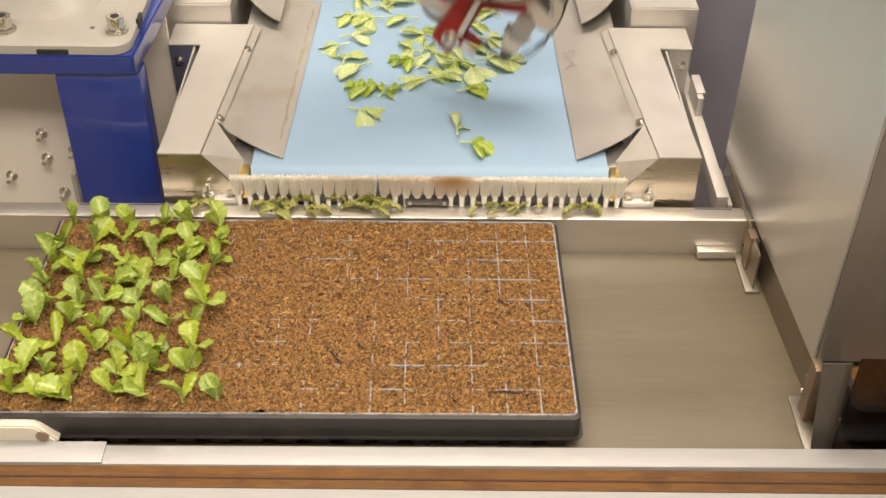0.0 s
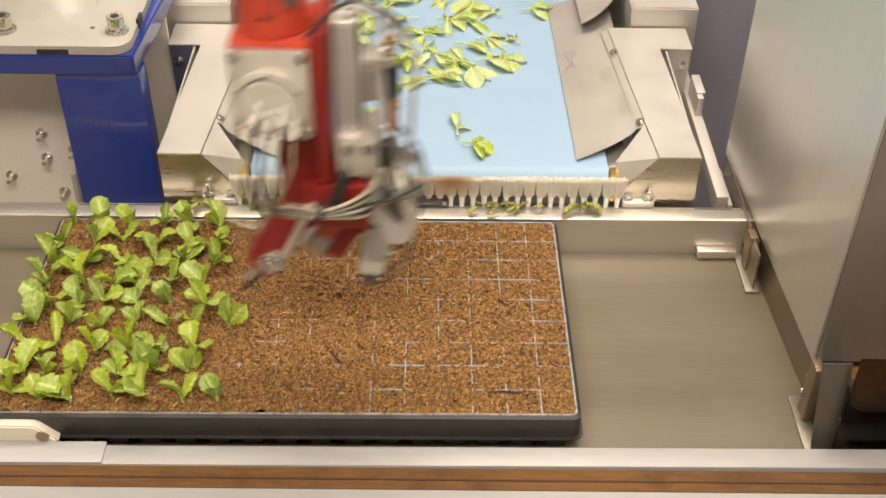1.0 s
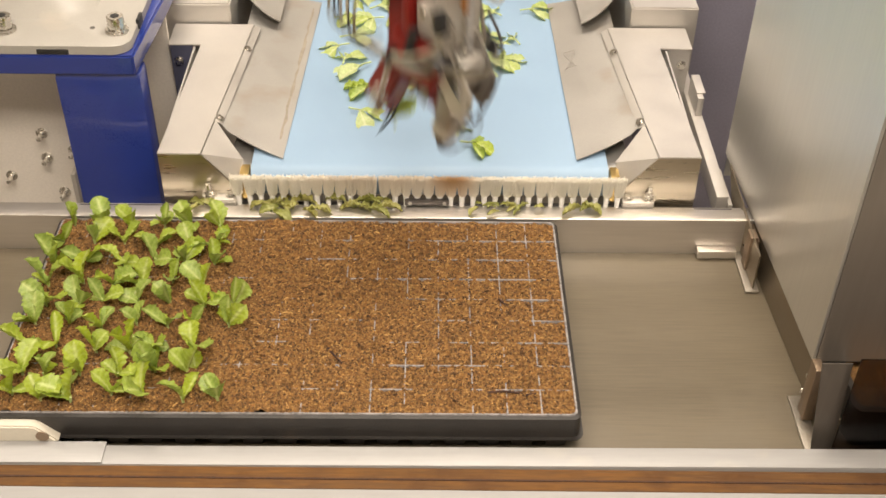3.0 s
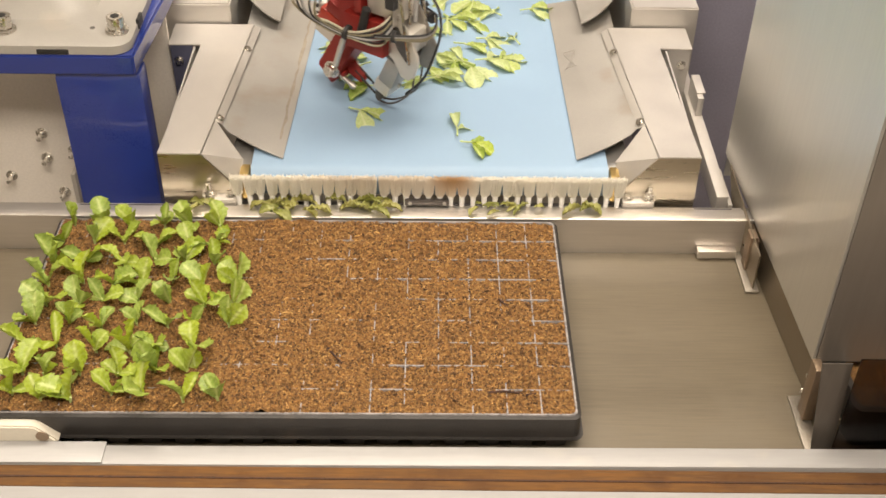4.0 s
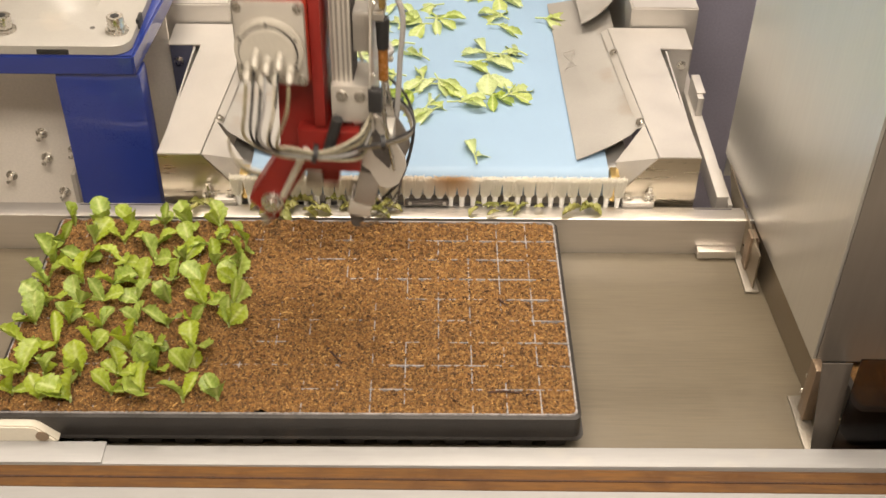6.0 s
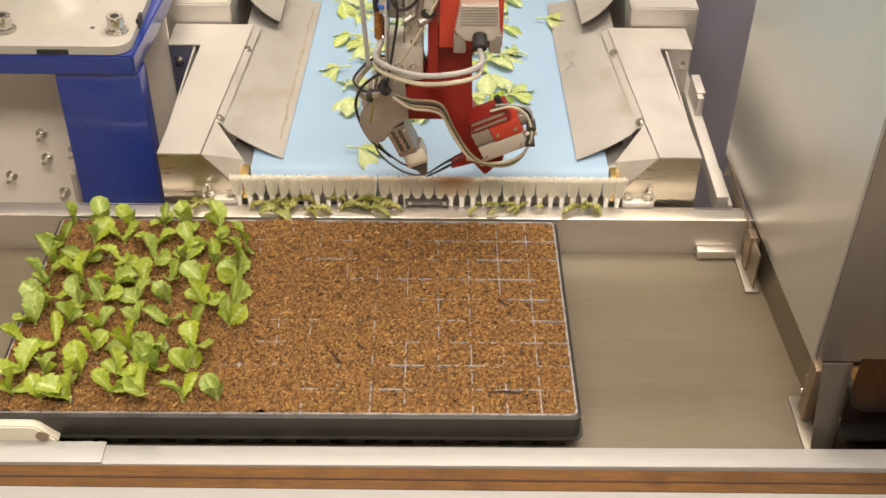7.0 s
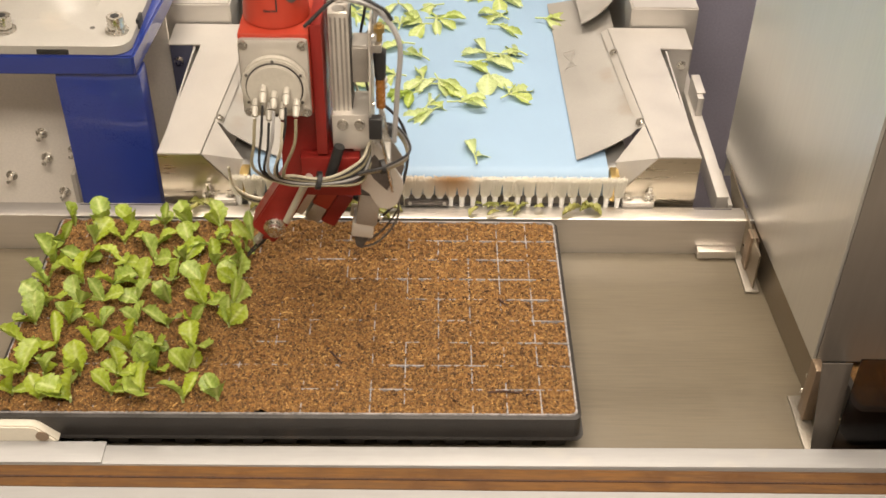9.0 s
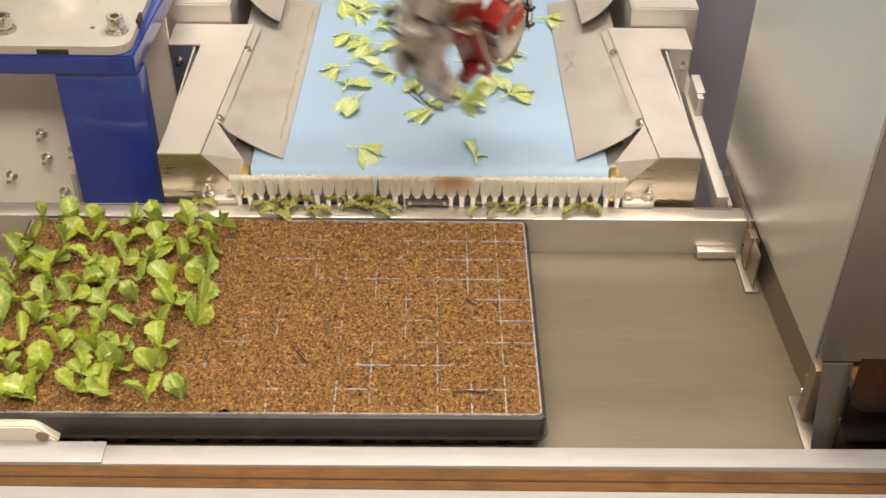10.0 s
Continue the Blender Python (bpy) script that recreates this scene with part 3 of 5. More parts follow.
def side_guard(s):
    def X(o):
        return MID + s * o
    g = thing("side_guard", "folded stainless steel guard along the cutting belt with a curved flap", "guard", "belt side guards")

    def slab(pts, z0, z1, bev=0.0015):
        return prism(bmesh.new(), [(X(a), b) for a, b in pts], z0, z1, "z", bev)
    part("top_cover", slab([(0.3038, 0.333), (0.256, 0.333), (0.232, 0.632), (0.335, 0.632), (0.335, 0.577), (0.2935, 0.577)], 0.0585, 0.0605, 0.0008), SATIN, g)
    # front cap, cut off obliquely towards the belt
    part("front_cap", prism(bmesh.new(), [(X(0.3036), -0.10), (X(0.3036), 0.058), (X(0.256), 0.058), (X(0.2190), 0.012), (X(0.2190), -0.10)], 0.3342, 0.3365, "y"), CAP_STEEL, g)
    part("outer_side", prism(bmesh.new(), [(0.339, -0.10), (0.576, -0.10), (0.576, 0.058), (0.339, 0.058)], *sorted((X(0.3022), X(0.3000))), "x"), SATIN, g)
    xa, xb = sorted((X(0.3045), X(0.3335)))
    # same plate on both sides; the left one has its shade painted in
    part("recess_plate", box(bmesh.new(), xa, 0.5790, -0.10, xb, 0.5815, 0.058, 0.0005), RECESS if s < 0 else SATIN, g, "recessed plate, shade put into its dark blue-grey" if s < 0 else "recessed steel plate")
    # oblique inner face and the flange that clamps the flap
    bm = sheet(bmesh.new(), [[(X(0.2555), 0.335, 0.0580), (X(0.2185), 0.3368, 0.012)], [(X(0.2495), 0.404, 0.0580), (X(0.2120), 0.352, 0.040)]], 0.0012)
    part("inner_face", bm, SATIN, g)
    bm = sheet(bmesh.new(), [[(X(0.2500), 0.400, 0.0588), (X(0.2420), 0.402, 0.0535)], [(X(0.2315), 0.632, 0.0582), (X(0.2240), 0.632, 0.0535)]], 0.0012)
    part("clamp_flange", bm, SATIN, g)
    for yy, o in ((0.409, 0.2485), (0.570, 0.2365)):
        part("screw", bolt_head(bmesh.new(), (X(o - 0.0035), yy, 0.0580), 0.0035, 0.0025, (-s * 0.5, 0, 0.85), n=12), BOLT, g)
    # flap: sheet that bends down on to the belt, its end cut in a curve
    rows = []
    for k in range(9):
        t = k / 8
        xo = 0.2425 + (0.168 - 0.2425) * t
        z = 0.0535 + (BZ + 0.002 - 0.0535) * (t ** 0.75)
        y0 = 0.403 - 0.044 * (t ** 0.7)
        rows.append([(X(xo + ((-0.006 if s > 0 else -0.016) * (y - 0.36) / 0.4 if t > 0.2 else 0)), y, z) for y in [y0 + (0.74 - y0) * i / 6 for i in range(7)]])
    part("flap", sheet(bmesh.new(), rows, 0.0012), SHEET, g, "dull grey flap with a stained edge")
    if s < 0:
        rng = random.Random(3)
        rows = []
        for k in range(25):
            y = 0.395 + 0.0135 * k
            o = 0.1765 - 0.016 * (y - 0.36) / 0.4 + rng.uniform(-0.0012, 0.0012)
            w = 0.0008 + 0.0016 * rng.random() * (1 if k % 24 else 0)
            rows.append([(X(o - w), y, 0.0386), (X(o + w), y, 0.0392)])
        part("water_stain", sheet(bmesh.new(), rows, 0.0002), STAIN, g, "brown dried water stain")
    if s > 0:
        for p, q in (((0.0345, 0.590), (0.0490, 0.593)), ((0.0490, 0.593), (0.0335, 0.551)), ((0.0335, 0.551), (0.0485, 0.555)), ((0.0485, 0.555), (0.0345, 0.590))):
            part("pencil_line", tube(bmesh.new(), [(*p, 0.0455), (*q, 0.0455 + 0.0028 * (q[0] - p[0]) / 0.014)], 0.0003, 4, 1), ALU_DARK, g, "faint pencil line")
    u = thing("upper_guard", "folded stainless steel upper guard over the belt side", "guard", "belt side guards")
    part("cover", slab([(0.350, 0.6345), (0.262, 0.6345), (0.262, 1.2), (0.350, 1.2)], -0.05, 0.088, 0.002), SATIN, u)
    rows = []
    for k in range(9):
        t = k / 8
        xo = 0.262 + (0.200 - 0.262) * t
        z = 0.085 + (0.060 - 0.085) * t
        y0 = 0.70 - 0.058 * math.sin(t * 1.6)
        rows.append([(X(xo - 0.02 * (y - 0.6) * (t > 0)), y, z) for y in [y0 + (1.1 - y0) * i / 5 for i in range(6)]])
    part("flap", sheet(bmesh.new(), rows, 0.0012), SHEET, u, "dull grey flap")
    if s > 0:
        b = thing("side_bracket", "folded steel bracket with a flat flange beside the guard", "bracket")
        part("plate", box(bmesh.new(), X(0.338), 0.52, -0.06, X(0.346), 0.575, 0.022, 0.001), SATIN, b)
        part("top_flange", box(bmesh.new(), X(0.338), 0.53, 0.0223, X(0.349), 0.575, 0.0243, 0.0005), SATIN, b)
    part("side_bolt", bolt_head(bmesh.new(), (X(0.324), 0.579, 0.036), 0.0042, 0.005, (0, -1, 0)), BOLT, g)
    if s > 0:
        part("side_bolt", bolt_head(bmesh.new(), (X(0.322), 0.579, -0.006), 0.0042, 0.005, (0, -1, 0)), BOLT, g)


def brush():
    b = thing("brush_strip", "strip brush of white nylon tufts, brown-stained in the middle", "brush")
    y0, n = 0.3275, 35
    part("bar", box(bmesh.new(), -0.372, 0.3275, -0.020, 0.093, 0.3335, -0.0045, 0.001), DARK_STEEL, b, "dark metal brush bar")
    rng = random.Random(8)
    for k in range(n):
        cx = -0.3545 + (0.0765 + 0.3545) * k / (n - 1)
        bm = bmesh.new()
        lean = rng.uniform(-0.002, 0.002)
        for q in range(110):
            a, rr = rng.uniform(0, 6.28), math.sqrt(rng.random())
            bx, by = cx + 0.0030 * rr * math.cos(a), y0 + 0.0026 * rr * math.sin(a)
            tx, ty = cx + lean + 0.0072 * (2 * rng.random() - 1), y0 - 0.001 + 0.004 * rr * math.sin(a)
            h = 0.0350 + rng.uniform(-0.003, 0.0008)
            tube(bm, [(bx, by, 0.0075), (bx * 0.35 + tx * 0.65, by * 0.5 + ty * 0.5, 0.0125), (tx, ty, h)], 0.00060, 4, 1, 0.00055)
        part("tuft", bm, BRISTLE, b, "brown-stained tuft" if abs(cx + 0.112) < 0.025 else "", smooth=0)
        part("ferrule", cyl(bmesh.new(), (cx, y0 - 0.0002, -0.0050), (cx, y0 - 0.0002, 0.0095), 0.0027, 0.0036, n=10), FERRULE, b)
    for s in (-1, 1):
        x = MID + s * 0.2355
        part("end_clamp", box(bmesh.new(), min(x - s * 0.016, x + s * 0.020), 0.321, -0.003, max(x - s * 0.016, x + s * 0.020), 0.3405, 0.0055, 0.0012), SATIN, b)
        part("stud", bolt_head(cyl(bmesh.new(), (x + s * 0.015, 0.330, 0.004), (x + s * 0.015, 0.330, 0.021), 0.0030, n=12), (x + s * 0.015, 0.330, 0.0055), 0.0058, 0.006), BOLT, b)
        part("bolt", bolt_head(bmesh.new(), (x - s * 0.009, 0.330, 0.0055), 0.0042, 0.003, n=12), BOLT, b)
    part("middle_clamp", box(bmesh.new(), -0.166, 0.3195, 0.000, -0.1155, 0.3255, 0.0075, 0.002), DARK_STEEL, b)
    for xx in (-0.160, -0.121):
        part("bolt", bolt_head(bmesh.new(), (xx, 0.3195, 0.004), 0.0022, 0.0015, (0, -1, 0.5), n=12, washer=False), ALU_DARK, b)


belt_conveyor()


# ---- housing at the tray inlet ----
def housing():
    h = thing("inlet_housing", "tall brushed stainless steel housing over the tray inlet", "housing")
    bm = bmesh.new()
    prism(bm, [(0.235, 0.069), (0.2195, 0.425), (0.2225, 0.425), (0.238, 0.069)], 0.004, 0.75, "z", 0.0008)
    part("side_panel", bm, STEEL_Z, h, "large brushed steel side panel")
    part("front_panel", box(bmesh.new(), 0.2382, 0.069, 0.004, 0.75, 0.072, 0.75, 0.0008), FRONT_STEEL, h, "brushed steel front panel, dark reflection put into its colour")
    part("back_panel", box(bmesh.new(), 0.223, 0.4255, -0.03, 0.75, 0.4285, 0.75, 0.0008), STEEL_Z, h)
    part("roof_panel", box(bmesh.new(), 0.2382, 0.0725, 0.747, 0.75, 0.425, 0.75, 0.0005), STEEL_Z, h)
    part("guide_plate", prism(bmesh.new(), [(0.2435, 0.0), (0.2285, 0.296), (0.2310, 0.296), (0.2460, 0.0)], -0.0475, -0.003, "z", 0.0004), GUIDE_STEEL, h, "guide plate under the panel, shade put into its colour")
    for y, o in ((0.035, 0.002), (0.262, -0.0075)):
        part("foot_angle", box(bmesh.new(), 0.219 + o, y - 0.035, -0.0475, 0.234 + o, y + 0.035, -0.0445, 0.0006), BRACKET, h)
        part("bracket", box(bmesh.new(), 0.2335 + o, y + 0.002, -0.0444, 0.2360 + o, y + 0.035, -0.004, 0.0006), BRACKET_BROWN, h)
        part("post", box(bmesh.new(), 0.2245 + o, y + 0.001, -0.0440, 0.2330 + o, y + 0.018, 0.024 if y < 0.1 else 0.002, 0.001), BRACKET_BROWN, h, "dull brown post")
        part("screw", bolt_head(bmesh.new(), (0.2330 + o, y + 0.028, -0.030), 0.0036, 0.005, (-1, 0, 0)), BOLT, h)
        part("screw", bolt_head(bmesh.new(), (0.2330 + o, y + 0.028, -0.010), 0.003, 0.003, (-1, 0, 0)), BOLT, h)
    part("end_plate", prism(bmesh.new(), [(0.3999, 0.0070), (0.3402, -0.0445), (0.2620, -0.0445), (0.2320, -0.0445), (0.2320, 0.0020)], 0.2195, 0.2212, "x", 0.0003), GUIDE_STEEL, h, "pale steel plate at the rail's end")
    part("front_guide", prism(bmesh.new(), [(0.2120, 0.071), (0.2395, 0.071), (0.2460, -0.0470), (0.2262, -0.0470)], -0.0015, 0.0, "y", 0.0003), SHADED_GUIDE, h, "steel guide plate beside the inlet, shade put into its colour")
    part("front_skirt", box(bmesh.new(), 0.2405, -0.0118, -0.0475, 0.75, -0.0103, 0.086, 0.0003), SMOKED_CLEAR, h, "tinted see-through skirt")
    for xx in (0.30, 0.70):
        for yy in (0.10, 0.40):
            part("leg", box(bmesh.new(), xx - 0.015, yy - 0.015, BELT_Z + 0.0005 if yy < 0.29 else -0.03, xx + 0.015, yy + 0.015, 0.05, 0.001), SATIN, h)


def next_tray():
    t = thing("waiting_tray", "black plastic plug tray of dark peat waiting in the inlet", "tray")
    x0, x1, y0, y1 = 0.268, 0.74, 0.012, 0.285
    bm = loft(bmesh.new(), [(rounded(x0, y0, x1, y1, 0.008), BELT_Z + 0.001), (rounded(x0 - 0.002, y0 - 0.002, x1 + 0.002, y1 + 0.002, 0.008), -0.004), (rounded(x0 + 0.003, y0 + 0.003, x1 - 0.003, y1 - 0.003, 0.006), -0.003), (rounded(x0 + 0.004, y0 + 0.004, x1 - 0.004, y1 - 0.004, 0.006), -0.009)], False, True)
    part("rim", bm, TRAY, t)
    bm = bmesh.new()
    nx, ny = 90, 50
    g = [[bm.verts.new((x0 + 0.005 + (x1 - x0 - 0.01) * i / nx, y0 + 0.005 + (y1 - y0 - 0.01) * j / ny, -0.008 + 1.5 * hill(i * 0.0053, j * 0.0053))) for i in range(nx + 1)] for j in range(ny + 1)]
    for j in range(ny):
        for i in range(nx):
            bm.faces.new((g[j][i], g[j][i + 1], g[j + 1][i + 1], g[j + 1][i]))
    part("peat", bm, SOIL, t)


housing()
next_tray()


# ---- robot base on its blue stand, machine panels behind ----
def robot_stand():
    s = thing("robot_stand", "glossy blue powder-coated steel robot stand with a thick top plate", "stand", at=pose(-0.474, 0.42, 0, 0, 0, 0))
    part("column", box(bmesh.new(), -0.0968, 0.004, FLOOR + 0.02, 0.0038, 0.040, 0.107, 0.008), BLUE, s)
    part("top_plate", prism(bmesh.new(), [(-0.40, 0.0), (0.0, 0.0), (0.010, 0.16), (0.010, 0.30), (-0.40, 0.30)], 0.1075, 0.1325, "z", 0.002), BLUE, s)
    part("foot_plate", box(bmesh.new(), -0.2, -0.02, FLOOR, 0.1, 0.26, FLOOR + 0.02, 0.002), BLUE, s)


def robot_base():
    b = thing("robot", "white painted cast robot base bolted on the blue plate", "robot", at=pose(-0.474, 0.42, 0.133))
    loops = [(rounded(-0.38, 0.002, -0.004, 0.28, 0.02), 0.0), (rounded(-0.38, 0.002, -0.004, 0.28, 0.02), 0.0105), (rounded(-0.376, 0.006, -0.008, 0.276, 0.02), 0.0130),
             (rounded(-0.345, 0.058, -0.058, 0.235, 0.04), 0.0138), (rounded(-0.342, 0.063, -0.063, 0.23, 0.045), 0.020), (rounded(-0.33, 0.085, -0.085, 0.225, 0.05), 0.034), (rounded(-0.32, 0.095, -0.095, 0.22, 0.06), 0.30)]
    part("casting", loft(bmesh.new(), loops, True, True), WHITE, b, "white painted casting")
    part("vent_slot", box(bmesh.new(), -0.108, 0.0010, 0.0005, -0.072, 0.0035, 0.0065, 0.0008), RUBBER, b, "black slot")
    for x, y in ((-0.0225, 0.0335), (-0.150, 0.0325), (-0.02, 0.25)):
        bm = cyl(bmesh.new(), (x, y, 0.0128), (x, y, 0.0160), 0.0135, n=24, bev=0.0006)
        cyl(bm, (x, y, 0.0160), (x, y, 0.0178), 0.0120, n=24)
        cyl(bm, (x, y, 0.0178), (x, y, 0.0325), 0.0098, n=28, bev=0.0008)
        bl = part("bolt", bm, BOLT, b, "socket head bolt")
        part("socket", cyl(bmesh.new(), (x, y, 0.0321), (x, y, 0.0328), 0.0055, n=6), RUBBER, bl)
    for x, y in ((-0.052, 0.040),):
        part("pin", cyl(bmesh.new(), (x, y, 0.0126), (x, y, 0.0138), 0.003, n=14), DARK_STEEL, b)
    part("side_clip", box(bmesh.new(), -0.0055, 0.055, 0.004, -0.002, 0.075, 0.016, 0.0008), RUBBER, b)


def back_panels():
    p = thing("bolt_panel", "grey steel machine panel with protruding bolts", "panel")
    part("sheet", box(bmesh.new(), -1.3, 0.520, FLOOR, -0.50, 0.526, 0.106, 0.0008), PANEL, p)
    for x, z in ((-0.6373, -0.0378), (-0.6378, -0.0755), (-0.6903, -0.105), (-0.6014, -0.0645), (-0.6253, -0.1311)):
        bm = cyl(bmesh.new(), (x, 0.5195, z), (x, 0.503, z), 0.0032, n=10)
        bolt_head(bm, (x, 0.5195, z), 0.005, 0.004, (0, -1, 0))
        part("bolt", bm, BOLT, p)
    part("edge_strip", box(bmesh.new(), -0.606, 0.50, -0.40, -0.600, 0.52, -0.09, 0.001), SATIN, p)
    q = thing("side_sheet", "plain grey steel sheet between stand and belt", "panel")
    part("sheet", box(bmesh.new(), -0.560, 0.590, FLOOR, -0.474, 0.596, 0.12, 0.001), PANEL, q)
    r = thing("blue_machine_panel", "dull blue-grey machine panel behind the belt", "panel")
    part("sheet", box(bmesh.new(), 0.16, 0.80, FLOOR, 1.0, 0.81, 0.7, 0.001), BACK_BLUE, r)
    part("sheet", box(bmesh.new(), -1.2, 1.30, FLOOR, -0.5, 1.31, 0.7, 0.001), SATIN, r)
    part("frame_beam", box(bmesh.new(), 0.168, 0.35, -0.18, 0.186, 0.80, -0.10, 0.002), BLUE, r, "blue painted beam")
    f = thing("profile_beam", "pale aluminium profile running along the machine side", "beam")
    part("beam", box(bmesh.new(), 0.196, 0.347, -0.030, 0.210, 0.79, -0.004, 0.001), ALU, f)
    part("flange", box(bmesh.new(), 0.2115, 0.347, -0.030, 0.2165, 0.42, -0.016, 0.001), ALU, f)
    part("cable", tube(bmesh.new(), [(0.20, 0.79, 0.10), (0.225, 0.76, 0.085), (0.26, 0.74, 0.05)], 0.003, 8), RED, r, "red cable")


robot_stand()
robot_base()
back_panels()


# ---- robot gripper: origin between the finger tips, steel finger on -x, red arm on +x ----
HINGE = (0.057, -0.018, 0.032)
STEEL_HINGE = (-0.039, 0.0, 0.080)


def gripper():
    g = thing("gripper", "red and steel robot gripper with hoses and two angled fingers", "gripper")
    part("housing", box(bmesh.new(), 0.010, -0.036, 0.176, 0.072, 0.036, 0.258, 0.0025), RED_CAST, g, "square red gripper housing")
    bm = box(bmesh.new(), -0.0005, -0.034, 0.128, 0.0095, 0.030, 0.264, 0.001)
    part("side_plate", bm, RED, g, "dark red side plate")
    bm = cyl(bmesh.new(), (0.041, 0, 0.2582), (0.041, 0, 0.300), 0.0295, 0.0275, n=40, bev=0.0015)
    fl = part("flange", bm, RED_CAST, g, "red round flange")
    bm = cyl(bmesh.new(), (0.024, 0.0205, 0.288), (0.024, 0.0250, 0.288), 0.0055, n=16)
    part("clamp_hole", bm, DARK_STEEL, fl)
    part("clamp_slit", box(bmesh.new(), 0.036, 0.0274, 0.275, 0.0372, 0.0290, 0.300), RUBBER, fl)
    part("clamp_slit", box(bmesh.new(), 0.0375, 0.0264, 0.275, 0.048, 0.0290, 0.2762), RUBBER, fl)
    part("flange_ring", cyl(bmesh.new(), (0.041, 0, 0.3002), (0.041, 0, 0.313), 0.0245, n=40, bev=0.001), BOLT, g, "polished steel ring")
    # round connector face with its hose fittings
    bm = box(bmesh.new(), 0.0105, 0.0362, 0.177, 0.0715, 0.0415, 0.255, 0.004)
    cp = part("connector_plate", bm, ALU, g, "square aluminium connector plate")
    bm = cyl(bmesh.new(), (0.041, 0.0416, 0.212), (0.041, 0.0500, 0.212), 0.0295, n=40, bev=0.0015)
    part("disc", bm, DISC_GREY, cp, "round pale grey disc")
    part("disc_groove", cyl(bmesh.new(), (0.041, 0.0502, 0.212), (0.041, 0.0506, 0.212), 0.0255, n=40), DARK_STEEL, cp)
    part("disc_centre", cyl(bmesh.new(), (0.041, 0.0504, 0.212), (0.041, 0.0540, 0.212), 0.0242, n=40, bev=0.001), DISC_GREY, cp)
    for k in range(6):
        a = radians(30 + 60 * k)
        part("disc_screw", bolt_head(bmesh.new(), (0.041 + 0.0274 * math.cos(a), 0.0500, 0.212 + 0.0274 * math.sin(a)), 0.0014, 0.001, (0, 1, 0), n=8, washer=False), DARK_STEEL, cp)
    for x, z in ((0.0155, 0.182), (0.0665, 0.182), (0.0155, 0.250), (0.0665, 0.250)):
        part("screw", bolt_head(bmesh.new(), (x, 0.0416, z), 0.0028, 0.002, (0, 1, 0), n=12), BOLT, cp)
    ends = []
    for k, (x, z) in enumerate(((0.058, 0.202), (0.050, 0.216), (0.041, 0.21), (0.030, 0.214), (0.022, 0.202), (0.046, 0.198), (0.034, 0.199))):
        bm = cyl(bmesh.new(), (x, 0.0512, z), (x, 0.060, z - 0.003), 0.0030, n=10)
        cyl(bm, (x, 0.060, z - 0.003), (x, 0.067, z - 0.009), 0.0035, 0.0026, n=12, bev=0.0006)
        part("hose_fitting", bm, DISC_GREY, cp)
        ends.append((x, z))
    for k, (x, z) in enumerate(ends):
        r = 0.0012 if k % 2 else 0.0015
        e = 0.004 * (k - 3)
        bm = tube(bmesh.new(), [(x, 0.069, z - 0.010), (x + 0.002, 0.075, z - 0.032), (x * 0.7 + 0.022, 0.067 - e * 0.4, 0.140 - 0.002 * k), (0.034 - e * 0.3, 0.052, 0.114 + e * 0.4), (0.0, 0.046, 0.108 + e * 0.35), (-0.030, 0.036, 0.112 + e), (-0.040, 0.022, 0.126 + e)], r, 7, 8)
        part("hose", bm, (HOSE_OLIVE, RUBBER, HOSE, RUBBER, HOSE_OLIVE, RUBBER, HOSE_PALE)[k], g)
    part("cable_tie", cyl(bmesh.new(), (0.006, 0.0465, 0.1095), (0.010, 0.047, 0.1105), 0.0090, n=14), RUBBER, g, "black cable tie")
    # square cable connector on the opposite face
    bm = prism(bmesh.new(), [(0.030, 0.231), (0.066, 0.231), (0.068, 0.202), (0.062, 0.192), (0.036, 0.192), (0.025, 0.202)], -0.052, -0.0362, "y", 0.0015)
    cc = part("cable_connector", bm, ALU, g, "ribbed grey cable connector")
    for k in range(7):
        part("rib", box(bmesh.new(), 0.030, -0.0532, 0.21 + k * 0.003, 0.065, -0.0521, 0.2112 + k * 0.003), ALU_DARK, cc)
    part("gland", cyl(bmesh.new(), (0.049, -0.049, 0.198), (0.049, -0.062, 0.190), 0.0072, n=18, bev=0.001), RUBBER, cc, "black cable gland")
    for x in (0.030, 0.064):
        part("latch", box(bmesh.new(), x - 0.006, -0.050, 0.178, x + 0.006, -0.0362, 0.198, 0.002), ALU_DARK, cc)
    for x in (0.030, 0.068):
        part("screw", bolt_head(bmesh.new(), (x, -0.0362, 0.252), 0.004, 0.002, (0, -1, 0), n=12), BOLT, g)
    for r, dz, mat in ((0.0028, 0.0, HOSE), (0.0023, -0.009, HOSE_PALE)):
        bm = tube(bmesh.new(), [(0.049, -0.062, 0.189), (0.049, -0.090, 0.190 + dz), (0.030, -0.100, 0.186 + dz), (-0.006, -0.092, 0.178 + dz), (-0.038, -0.066, 0.172 + dz), (-0.052, -0.040, 0.169 + dz), (-0.046, -0.02, 0.174)], r, 9, 8)
        part("hose", bm, mat, g)
    # hoses that wrap round the outer side, and a black one down to the tips
    for k, mat in enumerate((HOSE_OLIVE, HOSE_OLIVE, HOSE, RUBBER)):
        bm = tube(bmesh.new(), [(-0.030, 0.040 + 0.002 * k, 0.112 + 0.002 * k), (-0.056, 0.036 + 0.001 * k, 0.116 + 0.002 * k), (-0.074 - 0.001 * k, 0.006, 0.108 + 0.003 * k), (-0.066, -0.026, 0.112 + 0.003 * k), (-0.044, -0.032, 0.120 + 0.002 * k)], 0.0013, 7, 8)
        part("hose", bm, mat, g)
